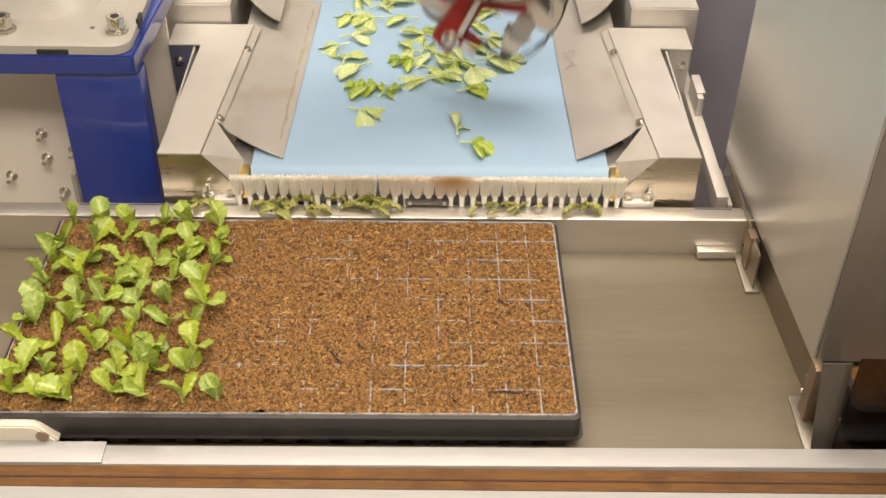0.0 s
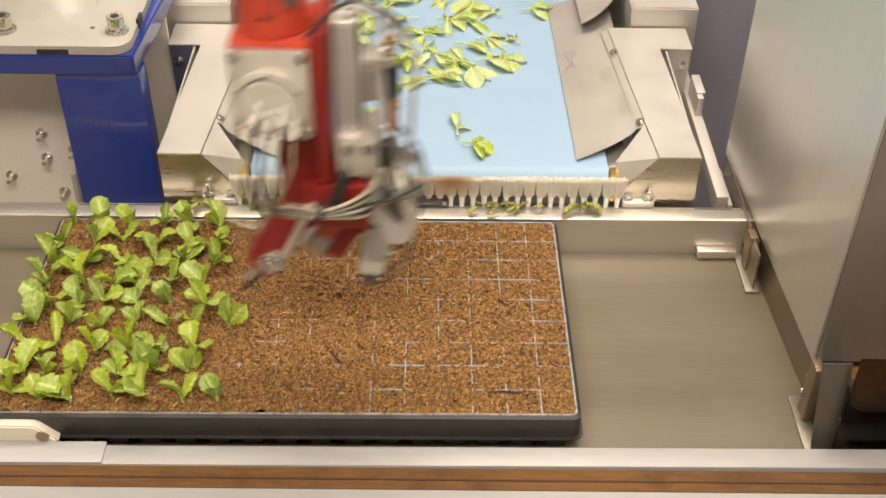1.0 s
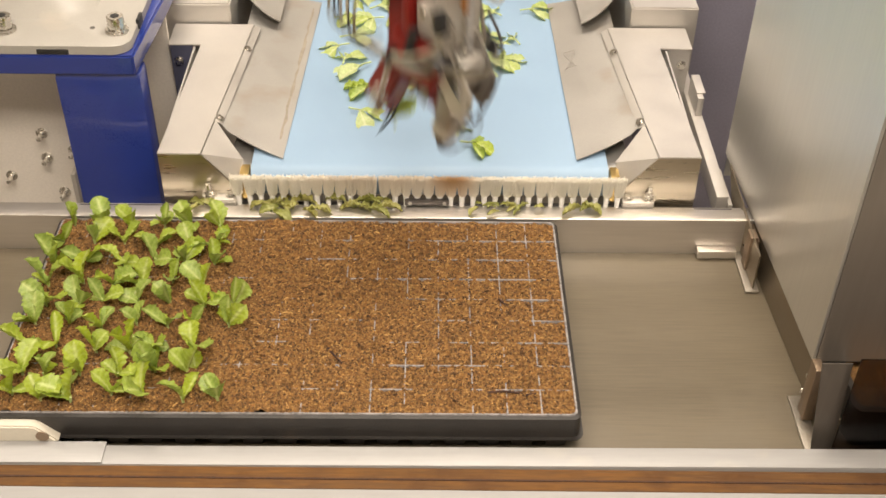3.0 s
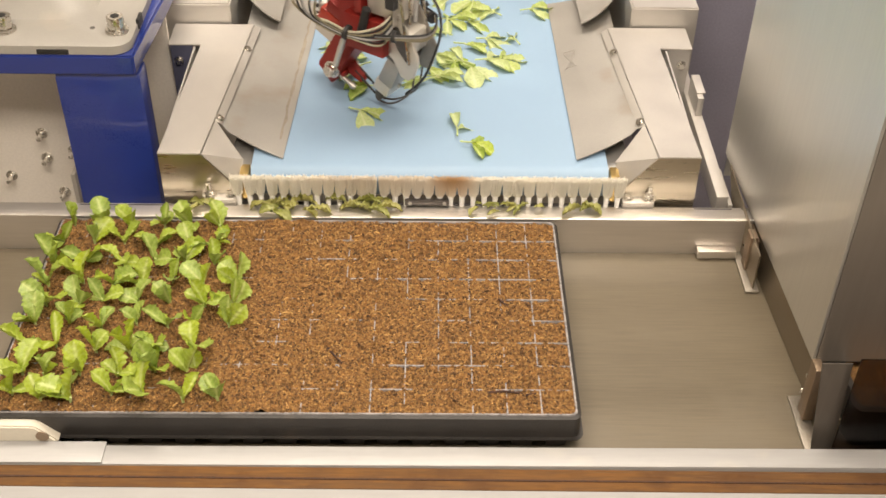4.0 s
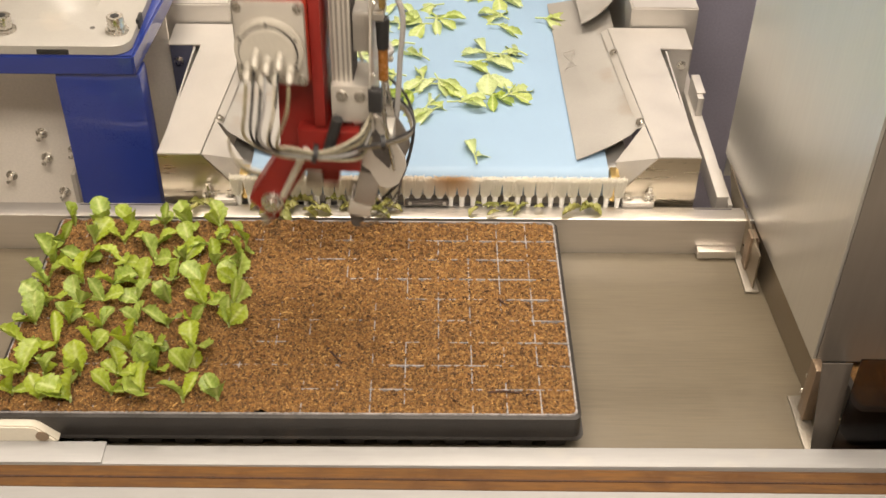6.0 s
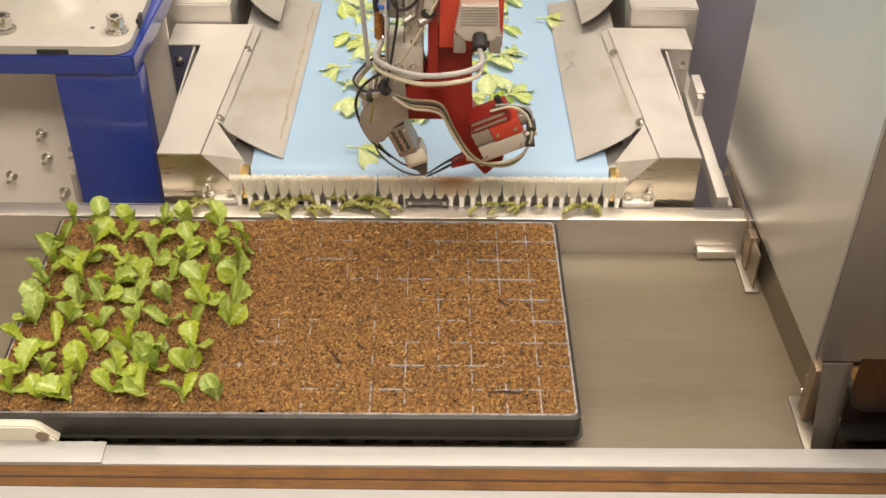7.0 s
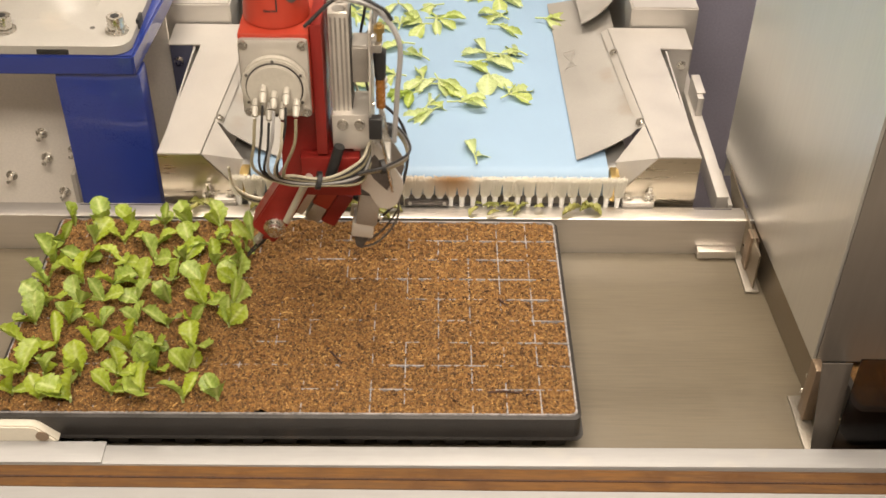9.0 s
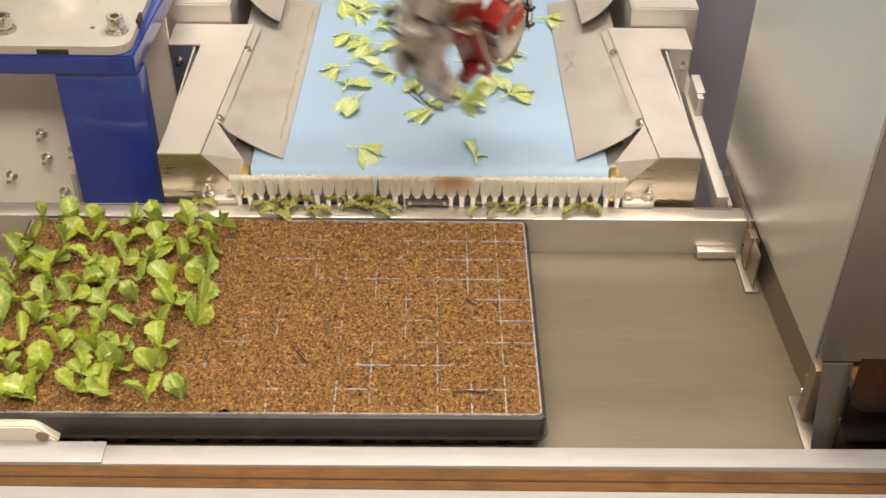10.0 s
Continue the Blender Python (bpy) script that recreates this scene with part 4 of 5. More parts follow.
    part("hose", tube(bmesh.new(), [(-0.044, -0.034, 0.150), (-0.066, -0.030, 0.128), (-0.074, -0.022, 0.104), (-0.072, -0.012, 0.078), (-0.062, -0.004, 0.048), (-0.040, 0.0, 0.022)], 0.0016, 7, 8), RUBBER, g)
    part("cable_tie", cyl(bmesh.new(), (-0.050, 0.037, 0.119), (-0.054, 0.036, 0.119), 0.0070, n=12), RUBBER, g, "black cable tie")
    part("cable_tie", cyl(bmesh.new(), (-0.060, -0.0275, 0.117), (-0.056, -0.0290, 0.117), 0.0070, n=12), RUBBER, g, "black cable tie")
    # steel slide beside the housing
    sl = part("slide", box(bmesh.new(), -0.0235, -0.016, 0.150, -0.0052, 0.016, 0.268, 0.0015), ALU, g, "machined aluminium slide block")
    for x in (-0.0205, -0.0165, -0.0120, -0.0080):
        part("slot", box(bmesh.new(), x - 0.0009, 0.0162, 0.154, x + 0.0009, 0.0168, 0.264), ALU_DARK, sl)
    for y in (-0.008, 0.008):
        part("bore", cyl(bmesh.new(), (-0.0145, y, 0.2683), (-0.0145, y, 0.2688), 0.006, n=16), ALU_DARK, sl)
    for y in (-0.012, -0.006, 0.0, 0.006, 0.012):
        part("slot", box(bmesh.new(), -0.0245, y - 0.0012, 0.155, -0.0237, y + 0.0012, 0.262), DARK_STEEL, sl)
    bm = box(bmesh.new(), -0.040, -0.014, 0.196, -0.0250, 0.013, 0.232, 0.0015)
    box(bm, -0.052, -0.012, 0.226, -0.0252, 0.012, 0.234, 0.001)
    part("slide_head", bm, ALU_DARK, g)
    part("valve_block", box(bmesh.new(), -0.040, -0.020, 0.130, -0.0050, 0.024, 0.168, 0.002), ALU, g)
    for x, z in ((-0.031, 0.158), (-0.015, 0.158)):
        part("screw", bolt_head(bmesh.new(), (x, 0.0242, z), 0.0036, 0.002, (0, 1, 0), n=12), BOLT, g)
        part("screw", bolt_head(bmesh.new(), (x, -0.0202, z - 0.014), 0.0042, 0.002, (0, -1, 0), n=12), BOLT, g)
    bm = cyl(bmesh.new(), (-0.050, 0.004, 0.235), (-0.050, 0.004, 0.252), 0.0028, n=12)
    cyl(bm, (-0.050, 0.004, 0.244), (-0.050, 0.004, 0.249), 0.0055, n=6)
    part("adjuster", bm, BRASS, g, "brass adjusting screw")
    part("damper", cyl(bmesh.new(), (-0.050, 0.004, 0.2255), (-0.050, 0.004, 0.196), 0.0062, 0.0052, n=18, bev=0.0008), RUBBER, g, "black damper body")
    part("damper_tube", cyl(bmesh.new(), (-0.050, 0.004, 0.1955), (-0.050, 0.004, 0.165), 0.0045, n=16), AMBER, g, "amber tube")
    part("damper_rod", cyl(bmesh.new(), (-0.050, 0.004, 0.165), (-0.050, 0.004, 0.120), 0.0022, n=10), BOLT, g)
    bm = cyl(bmesh.new(), (-0.044, -0.018, 0.205), (-0.044, -0.018, 0.240), 0.0042, n=14)
    sp = part("air_fitting", bm, ALU, g)
    part("air_ring", cyl(bmesh.new(), (-0.044, -0.018, 0.210), (-0.044, -0.018, 0.214), 0.0056, n=16), BLUE_PLASTIC, sp, "blue push ring")
    part("hose", tube(bmesh.new(), [(-0.044, -0.018, 0.24), (-0.045, -0.012, 0.262), (-0.020, 0.004, 0.276), (-0.048, 0.012, 0.270), (-0.068, 0.016, 0.240), (-0.066, 0.014, 0.190), (-0.062, 0.010, 0.130)], 0.0026, 8, 8), HOSE, g)
    part("hose", tube(bmesh.new(), [(0.014, 0.030, 0.262), (-0.02, 0.022, 0.288), (-0.052, 0.02, 0.276), (-0.062, 0.016, 0.262)], 0.0018, 7, 8), RUBBER, g)
    part("hose", tube(bmesh.new(), [(-0.044, -0.018, 0.24), (-0.030, -0.030, 0.215), (-0.012, -0.036, 0.226), (-0.004, -0.034, 0.262)], 0.0017, 7, 8), RUBBER, g)
    for x, y, z0, z1, r in ((0.001, -0.040, 0.222, 0.268, 0.0058), (-0.014, -0.022, 0.214, 0.262, 0.0045)):
        vb = part("flow_valve", cyl(cyl(bmesh.new(), (x, y, z0), (x, y, z1), r, n=18, bev=0.0008), (x, y, z0 - 0.010), (x, y, z0), r * 0.7, n=12), ALU, g, "pale aluminium flow valve")
        part("valve_ring", cyl(bmesh.new(), (x, y, z0 + 0.012), (x, y, z0 + 0.0145), r * 1.15, n=18), DARK_STEEL, vb)
        part("valve_elbow", cyl(bmesh.new(), (x, y, z0 - 0.010), (x - 0.010, y - 0.006, z0 - 0.014), r * 0.75, n=12, bev=0.0006), ALU_DARK, vb)
    part("hose", tube(bmesh.new(), [(0.001, -0.040, 0.268), (0.010, -0.046, 0.285), (0.020, -0.044, 0.262), (0.006, -0.046, 0.228), (-0.012, -0.044, 0.190), (-0.026, -0.034, 0.160), (-0.034, -0.028, 0.130)], 0.0012, 6, 8), HOSE_PALE, g)
    part("hose", tube(bmesh.new(), [(-0.014, -0.022, 0.262), (-0.022, -0.032, 0.282), (-0.036, -0.030, 0.258), (-0.030, -0.032, 0.214), (-0.034, -0.030, 0.176), (-0.042, -0.030, 0.128)], 0.0014, 6, 8), RUBBER, g)
    part("cable_tie", cyl(bmesh.new(), (0.000, -0.041, 0.2145), (0.000, -0.041, 0.2175), 0.0075, n=12), RUBBER, g, "black cable tie")
    for x, z in ((-0.020, 0.186), (-0.008, 0.186), (-0.014, 0.172)):
        part("screw", bolt_head(bmesh.new(), (x, -0.0162, z), 0.0026, 0.0025, (0, -1, 0), n=10), BOLT, g)
    # red carrier and the arm that reaches out to the hinge
    bm = prism(bmesh.new(), [(-0.030, 0.079), (-0.030, 0.112), (-0.004, 0.128), (0.0055, 0.1755), (0.043, 0.1755), (0.046, 0.090), (0.082, 0.030), (0.062, 0.008), (0.052, 0.020), (0.026, 0.066), (0.017, 0.079)], -0.014, 0.016, "y", 0.0015)
    part("carrier_arm", bm, RED, g, "dark red carrier with an oblique arm")
    part("carrier_block", box(bmesh.new(), -0.030, 0.0165, 0.080, 0.026, 0.030, 0.124, 0.0015), RED, g)
    part("hinge_pin", bolt_head(cyl(bmesh.new(), (0.0585, -0.020, 0.030), (0.0585, 0.022, 0.030), 0.0045, n=14), (0.0585, 0.0165, 0.030), 0.0075, 0.008, (0, 1, 0), n=16), BOLT, g, "steel hinge pin")
    part("link_rod", cyl(bmesh.new(), (0.018, 0.034, 0.106), (0.045, 0.026, 0.045), 0.0036, n=10), ALU, g)
    part("rod_grip", cyl(bmesh.new(), (-0.012, 0.034, 0.140), (-0.002, 0.034, 0.106), 0.0052, n=12), RUBBER, g, "black rod grip")
    # bent steel cheeks that hold the steel finger
    for y in (-0.022, 0.014):
        bm = prism(bmesh.new(), [(-0.024, 0.132), (-0.046, 0.134), (-0.070, 0.090), (-0.071, 0.079), (-0.064, 0.060), (-0.056, 0.054), (-0.046, 0.056), (-0.036, 0.074), (-0.020, 0.086)], y, y + 0.004, "y", 0.0008)
        part("cheek_plate", bm, ALU_DARK if y < 0 else ALU, g, "bent aluminium cheek plate")
    part("cheek_opening", prism(bmesh.new(), [(-0.030, 0.118), (-0.044, 0.120), (-0.060, 0.092), (-0.055, 0.078), (-0.042, 0.092)], 0.0182, 0.0187, "y"), DARK_STEEL, g, "dark opening in the cheek plate")
    bm = box(bmesh.new(), -0.058, -0.0178, 0.086, -0.030, 0.0138, 0.112, 0.002)
    part("cheek_spacer", bm, ALU, g)
    part("cable_tie", cyl(bmesh.new(), (-0.042, -0.030, 0.128), (-0.046, -0.030, 0.124), 0.0075, n=12), RUBBER, g, "black cable tie")
    for k in range(4):
        bm = tube(bmesh.new(), [(-0.036, -0.028 - 0.002 * k, 0.118), (-0.018, -0.030 - 0.002 * k, 0.113 - 0.002 * k), (0.012, -0.029, 0.108 - 0.004 * k), (0.026, -0.026 - 0.001 * k, 0.078 - 0.003 * k), (0.044, -0.026, 0.046 - 0.002 * k), (0.066, -0.026, 0.030 + 0.001 * k), (0.090, -0.026, 0.032 + 0.002 * k), (0.104, -0.026, 0.052), (0.106, -0.024, 0.074)], 0.0014, 7, 8)
        part("hose", bm, (HOSE_OLIVE, RUBBER, HOSE_OLIVE, HOSE_PALE)[k], g)
    # wrist of the robot above the flange
    bm = loft(bmesh.new(), [(rounded(0.041 - r, -r, 0.041 + r, r, r * 0.998, 8), z) for r, z in ((0.034, 0.3132), (0.0405, 0.3155), (0.0435, 0.322), (0.0445, 0.334), (0.0485, 0.48))], True, True)
    part("wrist", bm, CREAM, g, "cream painted robot wrist")
    # hinged finger with its rotary drive, keyed in the gripper's space
    f = part("hinged_finger", prism(bmesh.new(), [(0.008, 0.004), (-0.004, 0.007), (-0.030, -0.010), (-0.032, -0.017), (0.0, -0.007), (0.008, -0.006)], 0.006, 0.020, "y", 0.0008), RED, g, "red hinged finger with black tines", at=pose(*HINGE))
    for y in (0.0085, 0.0175):
        part("tine", tube(bmesh.new(), [(-0.020, y, -0.005), (-0.040, y, -0.018), (-0.0575, y * 0.5 + 0.008, -0.0312)], 0.0020, 6, 4, 0.0010), RUBBER, f, "thin black tine")
    part("finger_screw", bolt_head(bmesh.new(), (-0.012, 0.0055, -0.002), 0.0028, 0.002, (0, -1, 0), n=10), BOLT, f)
    bm = cyl(bmesh.new(), (-0.004, 0.028, -0.010), (-0.022, 0.028, -0.018), 0.0030, n=12)
    cyl(bm, (-0.022, 0.028, -0.018), (-0.028, 0.028, -0.021), 0.0042, 0.0036, n=14, bev=0.0006)
    part("finger_cylinder", bm, ALU_DARK, f, "short steel air cylinder")
    part("cylinder_lug", box(bmesh.new(), -0.012, 0.0203, -0.012, -0.004, 0.030, -0.005, 0.001), RED, f)
    part("hinge_boss", cyl(bmesh.new(), (0.0015, -0.004, -0.002), (0.0015, 0.006, -0.002), 0.0048, n=18, bev=0.0008), BOLT, f)
    m = pose(0.016, 0, 0.050, 0, -25, 0)
    d = part("drive", box(bmesh.new(), -0.026, -0.016, 0.004, 0.016, 0.010, 0.020, 0.002, m), RED, f, "red rotary drive")
    part("drive_block", box(bmesh.new(), -0.010, -0.0165, -0.014, 0.022, 0.0105, 0.0036, 0.002, m), RED_CAST, d, "red drive block")
    part("drive_plate", box(bmesh.new(), -0.030, -0.0145, -0.012, -0.0104, 0.0095, 0.0034, 0.001, m), ALU_DARK, d, "grey drive plate")
    part("drive_body", box(bmesh.new(), -0.030, -0.0150, -0.034, 0.020, 0.010, -0.0146, 0.003, m), ALU, d, "grey drive body")
    for z in (0.0085, 0.0150):
        part("drive_slot", box(bmesh.new(), -0.024, -0.0168, z - 0.0014, 0.012, -0.0161, z + 0.0014, 0, m), ALU_DARK, d)
    for x, z in ((-0.024, -0.028), (0.014, -0.028), (0.016, -0.006), (-0.004, -0.006)):
        part("drive_screw", bolt_head(bmesh.new(), (0, 0, 0), 0.0022, 0.0015, (0, -1, 0), n=10, washer=False), BOLT, d).matrix_basis = m @ pose(x, -0.0166 if z > -0.02 else -0.0151, z)
    bm = cyl(bmesh.new(), (0.0222, -0.003, -0.005), (0.028, -0.003, -0.005), 0.0085, n=18, bev=0.001, m=m)
    part("drive_cap", bm, ALU_DARK, d)
    part("drive_fitting", cyl(bmesh.new(), (0.0202, -0.004, -0.026), (0.032, -0.004, -0.026), 0.0045, n=12, m=m), BOLT, d)
    part("drive_fitting", cyl(bmesh.new(), (0.010, -0.004, 0.0202), (0.010, -0.004, 0.029), 0.0035, n=12, m=m), RUBBER, d)
    for k, (y, mat) in enumerate(((-0.018, HOSE_PALE), (-0.012, RUBBER), (-0.006, HOSE))):
        part("drive_hose", tube(bmesh.new(), [(0.006 + 0.003 * k, y, 0.072), (0.028, y - 0.004, 0.080 - 0.003 * k), (0.044 + 0.002 * k, y, 0.066), (0.050, y, 0.044 - 0.004 * k), (0.046, y, 0.026)], 0.0014, 7, 6), mat, d)
    for z in (0.052, 0.032):
        part("drive_tie", box(bmesh.new(), 0.044, -0.020, z - 0.002, 0.054, -0.002, z + 0.002, 0.001), RUBBER, d, "black cable tie")
    # steel finger, keyed too
    m = pose(0, 0, 0, 0, -24, 0)
    s = part("steel_finger", box(bmesh.new(), -0.011, -0.017, -0.048, 0.010, 0.016, 0.006, 0.002, m), ALU_DARK, g, "grey steel finger block", at=pose(*STEEL_HINGE))
    part("finger_cap", box(bmesh.new(), -0.0125, -0.0185, -0.010, 0.0115, 0.0175, 0.003, 0.001, m), DARK_STEEL, s)
    part("finger_slot", box(bmesh.new(), -0.006, -0.0178, -0.040, 0.005, -0.0171, -0.014, 0.0, m), DARK_STEEL, s)
    part("slot_rod", cyl(bmesh.new(), (-0.0005, -0.0180, -0.040), (-0.0005, -0.0180, -0.014), 0.0022, n=10, m=m), BOLT, s)
    for z in (-0.0165, -0.0385):
        part("finger_screw", bolt_head(bmesh.new(), (0, 0, 0), 0.0022, 0.0015, (0, -1, 0), n=10, washer=False), BOLT, s).matrix_basis = m @ pose(0.0075, -0.0171, z)
        part("finger_screw", bolt_head(bmesh.new(), (0, 0, 0), 0.0022, 0.0015, (0, -1, 0), n=10, washer=False), BOLT, s).matrix_basis = m @ pose(-0.0085, -0.0171, z)
        part("finger_screw", bolt_head(bmesh.new(), (0, 0, 0), 0.0030, 0.0040, (-1, 0, 0), n=8, washer=False), BOLT, s).matrix_basis = m @ pose(-0.0111, 0.004, z - 0.006)
    part("finger_jaw", box(bmesh.new(), -0.009, -0.0145, -0.066, 0.013, 0.0135, -0.0485, 0.002, m), ALU, s, "pale jaw block")
    part("jaw_plate", box(bmesh.new(), -0.004, -0.0160, -0.062, 0.016, -0.0148, -0.046, 0.0005, m), CREAM_PLASTIC, s, "pale plastic jaw plate")
    part("finger_tip", prism(bmesh.new(), [(-0.006, -0.0665), (0.011, -0.0665), (0.006, -0.082), (0.000, -0.084)], -0.010, 0.009, "y", 0.0008, m), DARK_STEEL, s, "dark gripping tip")
    for y in (-0.008, 0.007):
        part("spring_wire", tube(bmesh.new(), [(-0.020, y, -0.018), (-0.014, y, -0.046), (0.004, y, -0.066), (0.022, y * 0.8, -0.0765), (0.037, y * 0.4, -0.0785)], 0.0011, 6, 6), DARK_STEEL, s, "bent spring wire")
    part("grip_pad", tube(bmesh.new(), [(0.012, 0.0, -0.030), (0.022, 0.0, -0.052), (0.036, 0.0, -0.076)], 0.0016, 6, 5, 0.001), RUBBER, s)
    # plate behind the damper, with its rods
    bm = prism(bmesh.new(), [(-0.034, 0.188), (-0.024, 0.226), (-0.026, 0.252), (0.022, 0.252), (0.022, 0.226), (0.034, 0.188), (0.034, 0.170), (0.025, 0.158), (0.025, 0.122), (-0.025, 0.122), (-0.025, 0.158), (-0.034, 0.170)], -0.0425, -0.0407, "x", 0.0004)
    fp = part("face_plate", bm, ALU, g, "notched aluminium face plate")
    for y, z in ((-0.027, 0.182), (0.027, 0.182), (-0.018, 0.132), (0.018, 0.132), (-0.017, 0.244), (0.014, 0.244)):
        part("plate_screw", bolt_head(bmesh.new(), (-0.0425, y, z), 0.0024, 0.002, (-1, 0, 0), n=10, washer=False), BOLT, fp)
    for y in (-0.021, 0.020):
        part("guide_rod", cyl(bmesh.new(), (-0.060, y, 0.078), (-0.048, y, 0.160), 0.0017, n=8), BOLT, g)
    part("sensor", box(bmesh.new(), -0.052, 0.028, 0.150, -0.040, 0.038, 0.172, 0.0015), RUBBER, g, "small black sensor")
    return g, f, s


GRIPPER, FINGER, STEEL_FINGER = gripper()


# ---- robot arm links, out of the picture above the belt ----
SHOULDER, LINK = Vector((-0.665, 0.56, 0.62)), 0.45


def robot_arm():
    base = bpy.data.objects["robot"]
    inv = Matrix.Translation(base.matrix_basis.translation).inverted()
    bm = cyl(bmesh.new(), (-0.665, 0.56, 0.434), (-0.665, 0.56, 0.56), 0.085, n=40, bev=0.006)
    part("turret", bm, WHITE, base, at=inv)
    part("shoulder", cyl(bmesh.new(), (-0.665, 0.56, 0.56), (-0.665, 0.56, 0.70), 0.07, n=40, bev=0.01), WHITE, base, at=inv)
    links = []
    for nm, r0, r1 in (("upper_arm", 0.05, 0.042), ("forearm", 0.042, 0.036)):
        bm = cyl(bmesh.new(), (0, 0, 0), (0, 0, LINK), r0, r1, n=32, bev=0.006)
        cyl(bm, (0, -0.05, 0), (0, 0.05, 0), r0 * 1.1, n=28, bev=0.004)
        cyl(bm, (0, -0.05, LINK), (0, 0.05, LINK), r1 * 1.15, n=28, bev=0.004)
        links.append(part(nm, bm, WHITE, base, "white painted robot link"))
    return inv, links


ARM_SPACE, ARM_LINKS = robot_arm()


# ---- cuttings on the belt, wilted leaves on the rail ----
LEFT_CUTTINGS = [(-0.217, 0.450, -0.213, 0.370, 60), (-0.265, 0.610, -0.260, 0.553, -70), (-0.246, 0.586, -0.237, 0.521, 170), (-0.233, 0.559, -0.232, 0.479, -60), (-0.237, 0.639, -0.223, 0.583, 100), (-0.252, 0.696, -0.252, 0.642, -90), (-0.223, 0.687, -0.225, 0.618, -80), (-0.203, 0.726, -0.204, 0.668, 120), (-0.235, 0.742, -0.233, 0.699, 60), (-0.177, 0.691, -0.180, 0.622, -95), (-0.255, 0.810, -0.254, 0.729, 80), (-0.187, 0.737, -0.177, 0.678, 150)]
MID_CUTTINGS = [(-0.104, 0.424, -0.085, 0.367, 175), (-0.153, 0.644, -0.189, 0.543, -100), (-0.169, 0.599, -0.155, 0.532, -90), (-0.150, 0.528, -0.141, 0.455, -75), (-0.123, 0.534, -0.096, 0.474, 80), (-0.132, 0.586, -0.128, 0.521, 20), (-0.128, 0.654, -0.153, 0.593, -120), (-0.136, 0.553, -0.118, 0.513, 60), (-0.109, 0.683, -0.124, 0.685, 75), (-0.124, 0.738, -0.140, 0.724, -60), (-0.185, 0.821, -0.185, 0.723, 20), (-0.156, 0.772, -0.155, 0.672, -100), (-0.142, 0.611, -0.135, 0.476, 150)]
RIGHT_CUTTINGS = [(-0.082, 0.552, -0.062, 0.535, 40), (-0.041, 0.578, -0.033, 0.498, 100), (-0.059, 0.578, -0.058, 0.578, 90), (-0.087, 0.615, -0.087, 0.566, 70), (-0.056, 0.631, -0.040, 0.588, 80), (-0.028, 0.640, -0.027, 0.607, -160), (-0.080, 0.677, -0.038, 0.668, 65), (-0.058, 0.713, -0.047, 0.703, -130), (0.007, 0.717, 0.026, 0.688, 95), (-0.080, 0.732, -0.068, 0.777, 0), (-0.033, 0.824, -0.037, 0.747, 50), (-0.101, 0.577, -0.071, 0.601, -120)]
PICKED = [(-0.084, 0.505, -0.084, 0.505, 100), (-0.189, 0.502, -0.189, 0.502, 140), (-0.213, 0.512, -0.213, 0.512, -80), (-0.223, 0.510, -0.223, 0.510, -80), (-0.082, 0.383, -0.082, 0.383, 70), (-0.099, 0.565, -0.054, 0.485, 60), (-0.170, 0.576, -0.168, 0.493, -70)]


SLIDING, CARRIED = [], []


def belt_cuttings():
    k = 0
    for rows in (LEFT_CUTTINGS, MID_CUTTINGS, RIGHT_CUTTINGS):
        for x0, y0, x1, y1, turn in rows:
            k += 1
            c = cutting(x0, y0, BZ + 0.003, turn, 400 + k, 2 + (k % 3 == 0) + (k % 7 == 0))
            SLIDING.append((c, lying(x0, y0, BZ + 0.003, turn), lying(x1, y1, BZ + 0.003, turn + (k * 37) % 50 - 25)))
    for k, (x0, y0, x1, y1, turn) in enumerate(PICKED):
        c = cutting(x0, y0, BZ + 0.003, turn, 700 + k, 3, "cuttings picked by the gripper", YOUNG, 42)
        CARRIED.append((c, lying(x0, y0, BZ + 0.003, turn), lying(x1, y1, BZ + 0.003, turn)))


belt_cuttings()


def wilted_leaves():
    rng = random.Random(31)
    for x0, x1, n in ((-0.330, -0.262, 13), (-0.240, -0.190, 10), (-0.085, -0.018, 14), (0.030, 0.038, 3), (-0.400, -0.390, 3)):
        w = thing("wilted_leaf", "limp wilted green leaves lying on the steel rail", "leaf", "wilted leaves on the rail", at=pose((x0 + x1) / 2, 0.3105, 0.0005))
        for k in range(n):
            x = x0 + (x1 - x0) * (k + 0.5) / n - (x0 + x1) / 2
            lf = part("leaf", rng.choice(OLD), LEAF_OLD, w)
            sc = rng.uniform(0.4, 0.75) if n > 7 and x0 > -0.2 else rng.uniform(0.8, 1.2)
            lf.matrix_basis = pose(x, rng.uniform(-0.008, 0.008), rng.uniform(0.003, 0.008), rng.uniform(0, 14), rng.uniform(-25, 25), rng.choice((-90, 90)) + rng.uniform(-50, 50)) @ Matrix.Scale(sc, 4)


wilted_leaves()


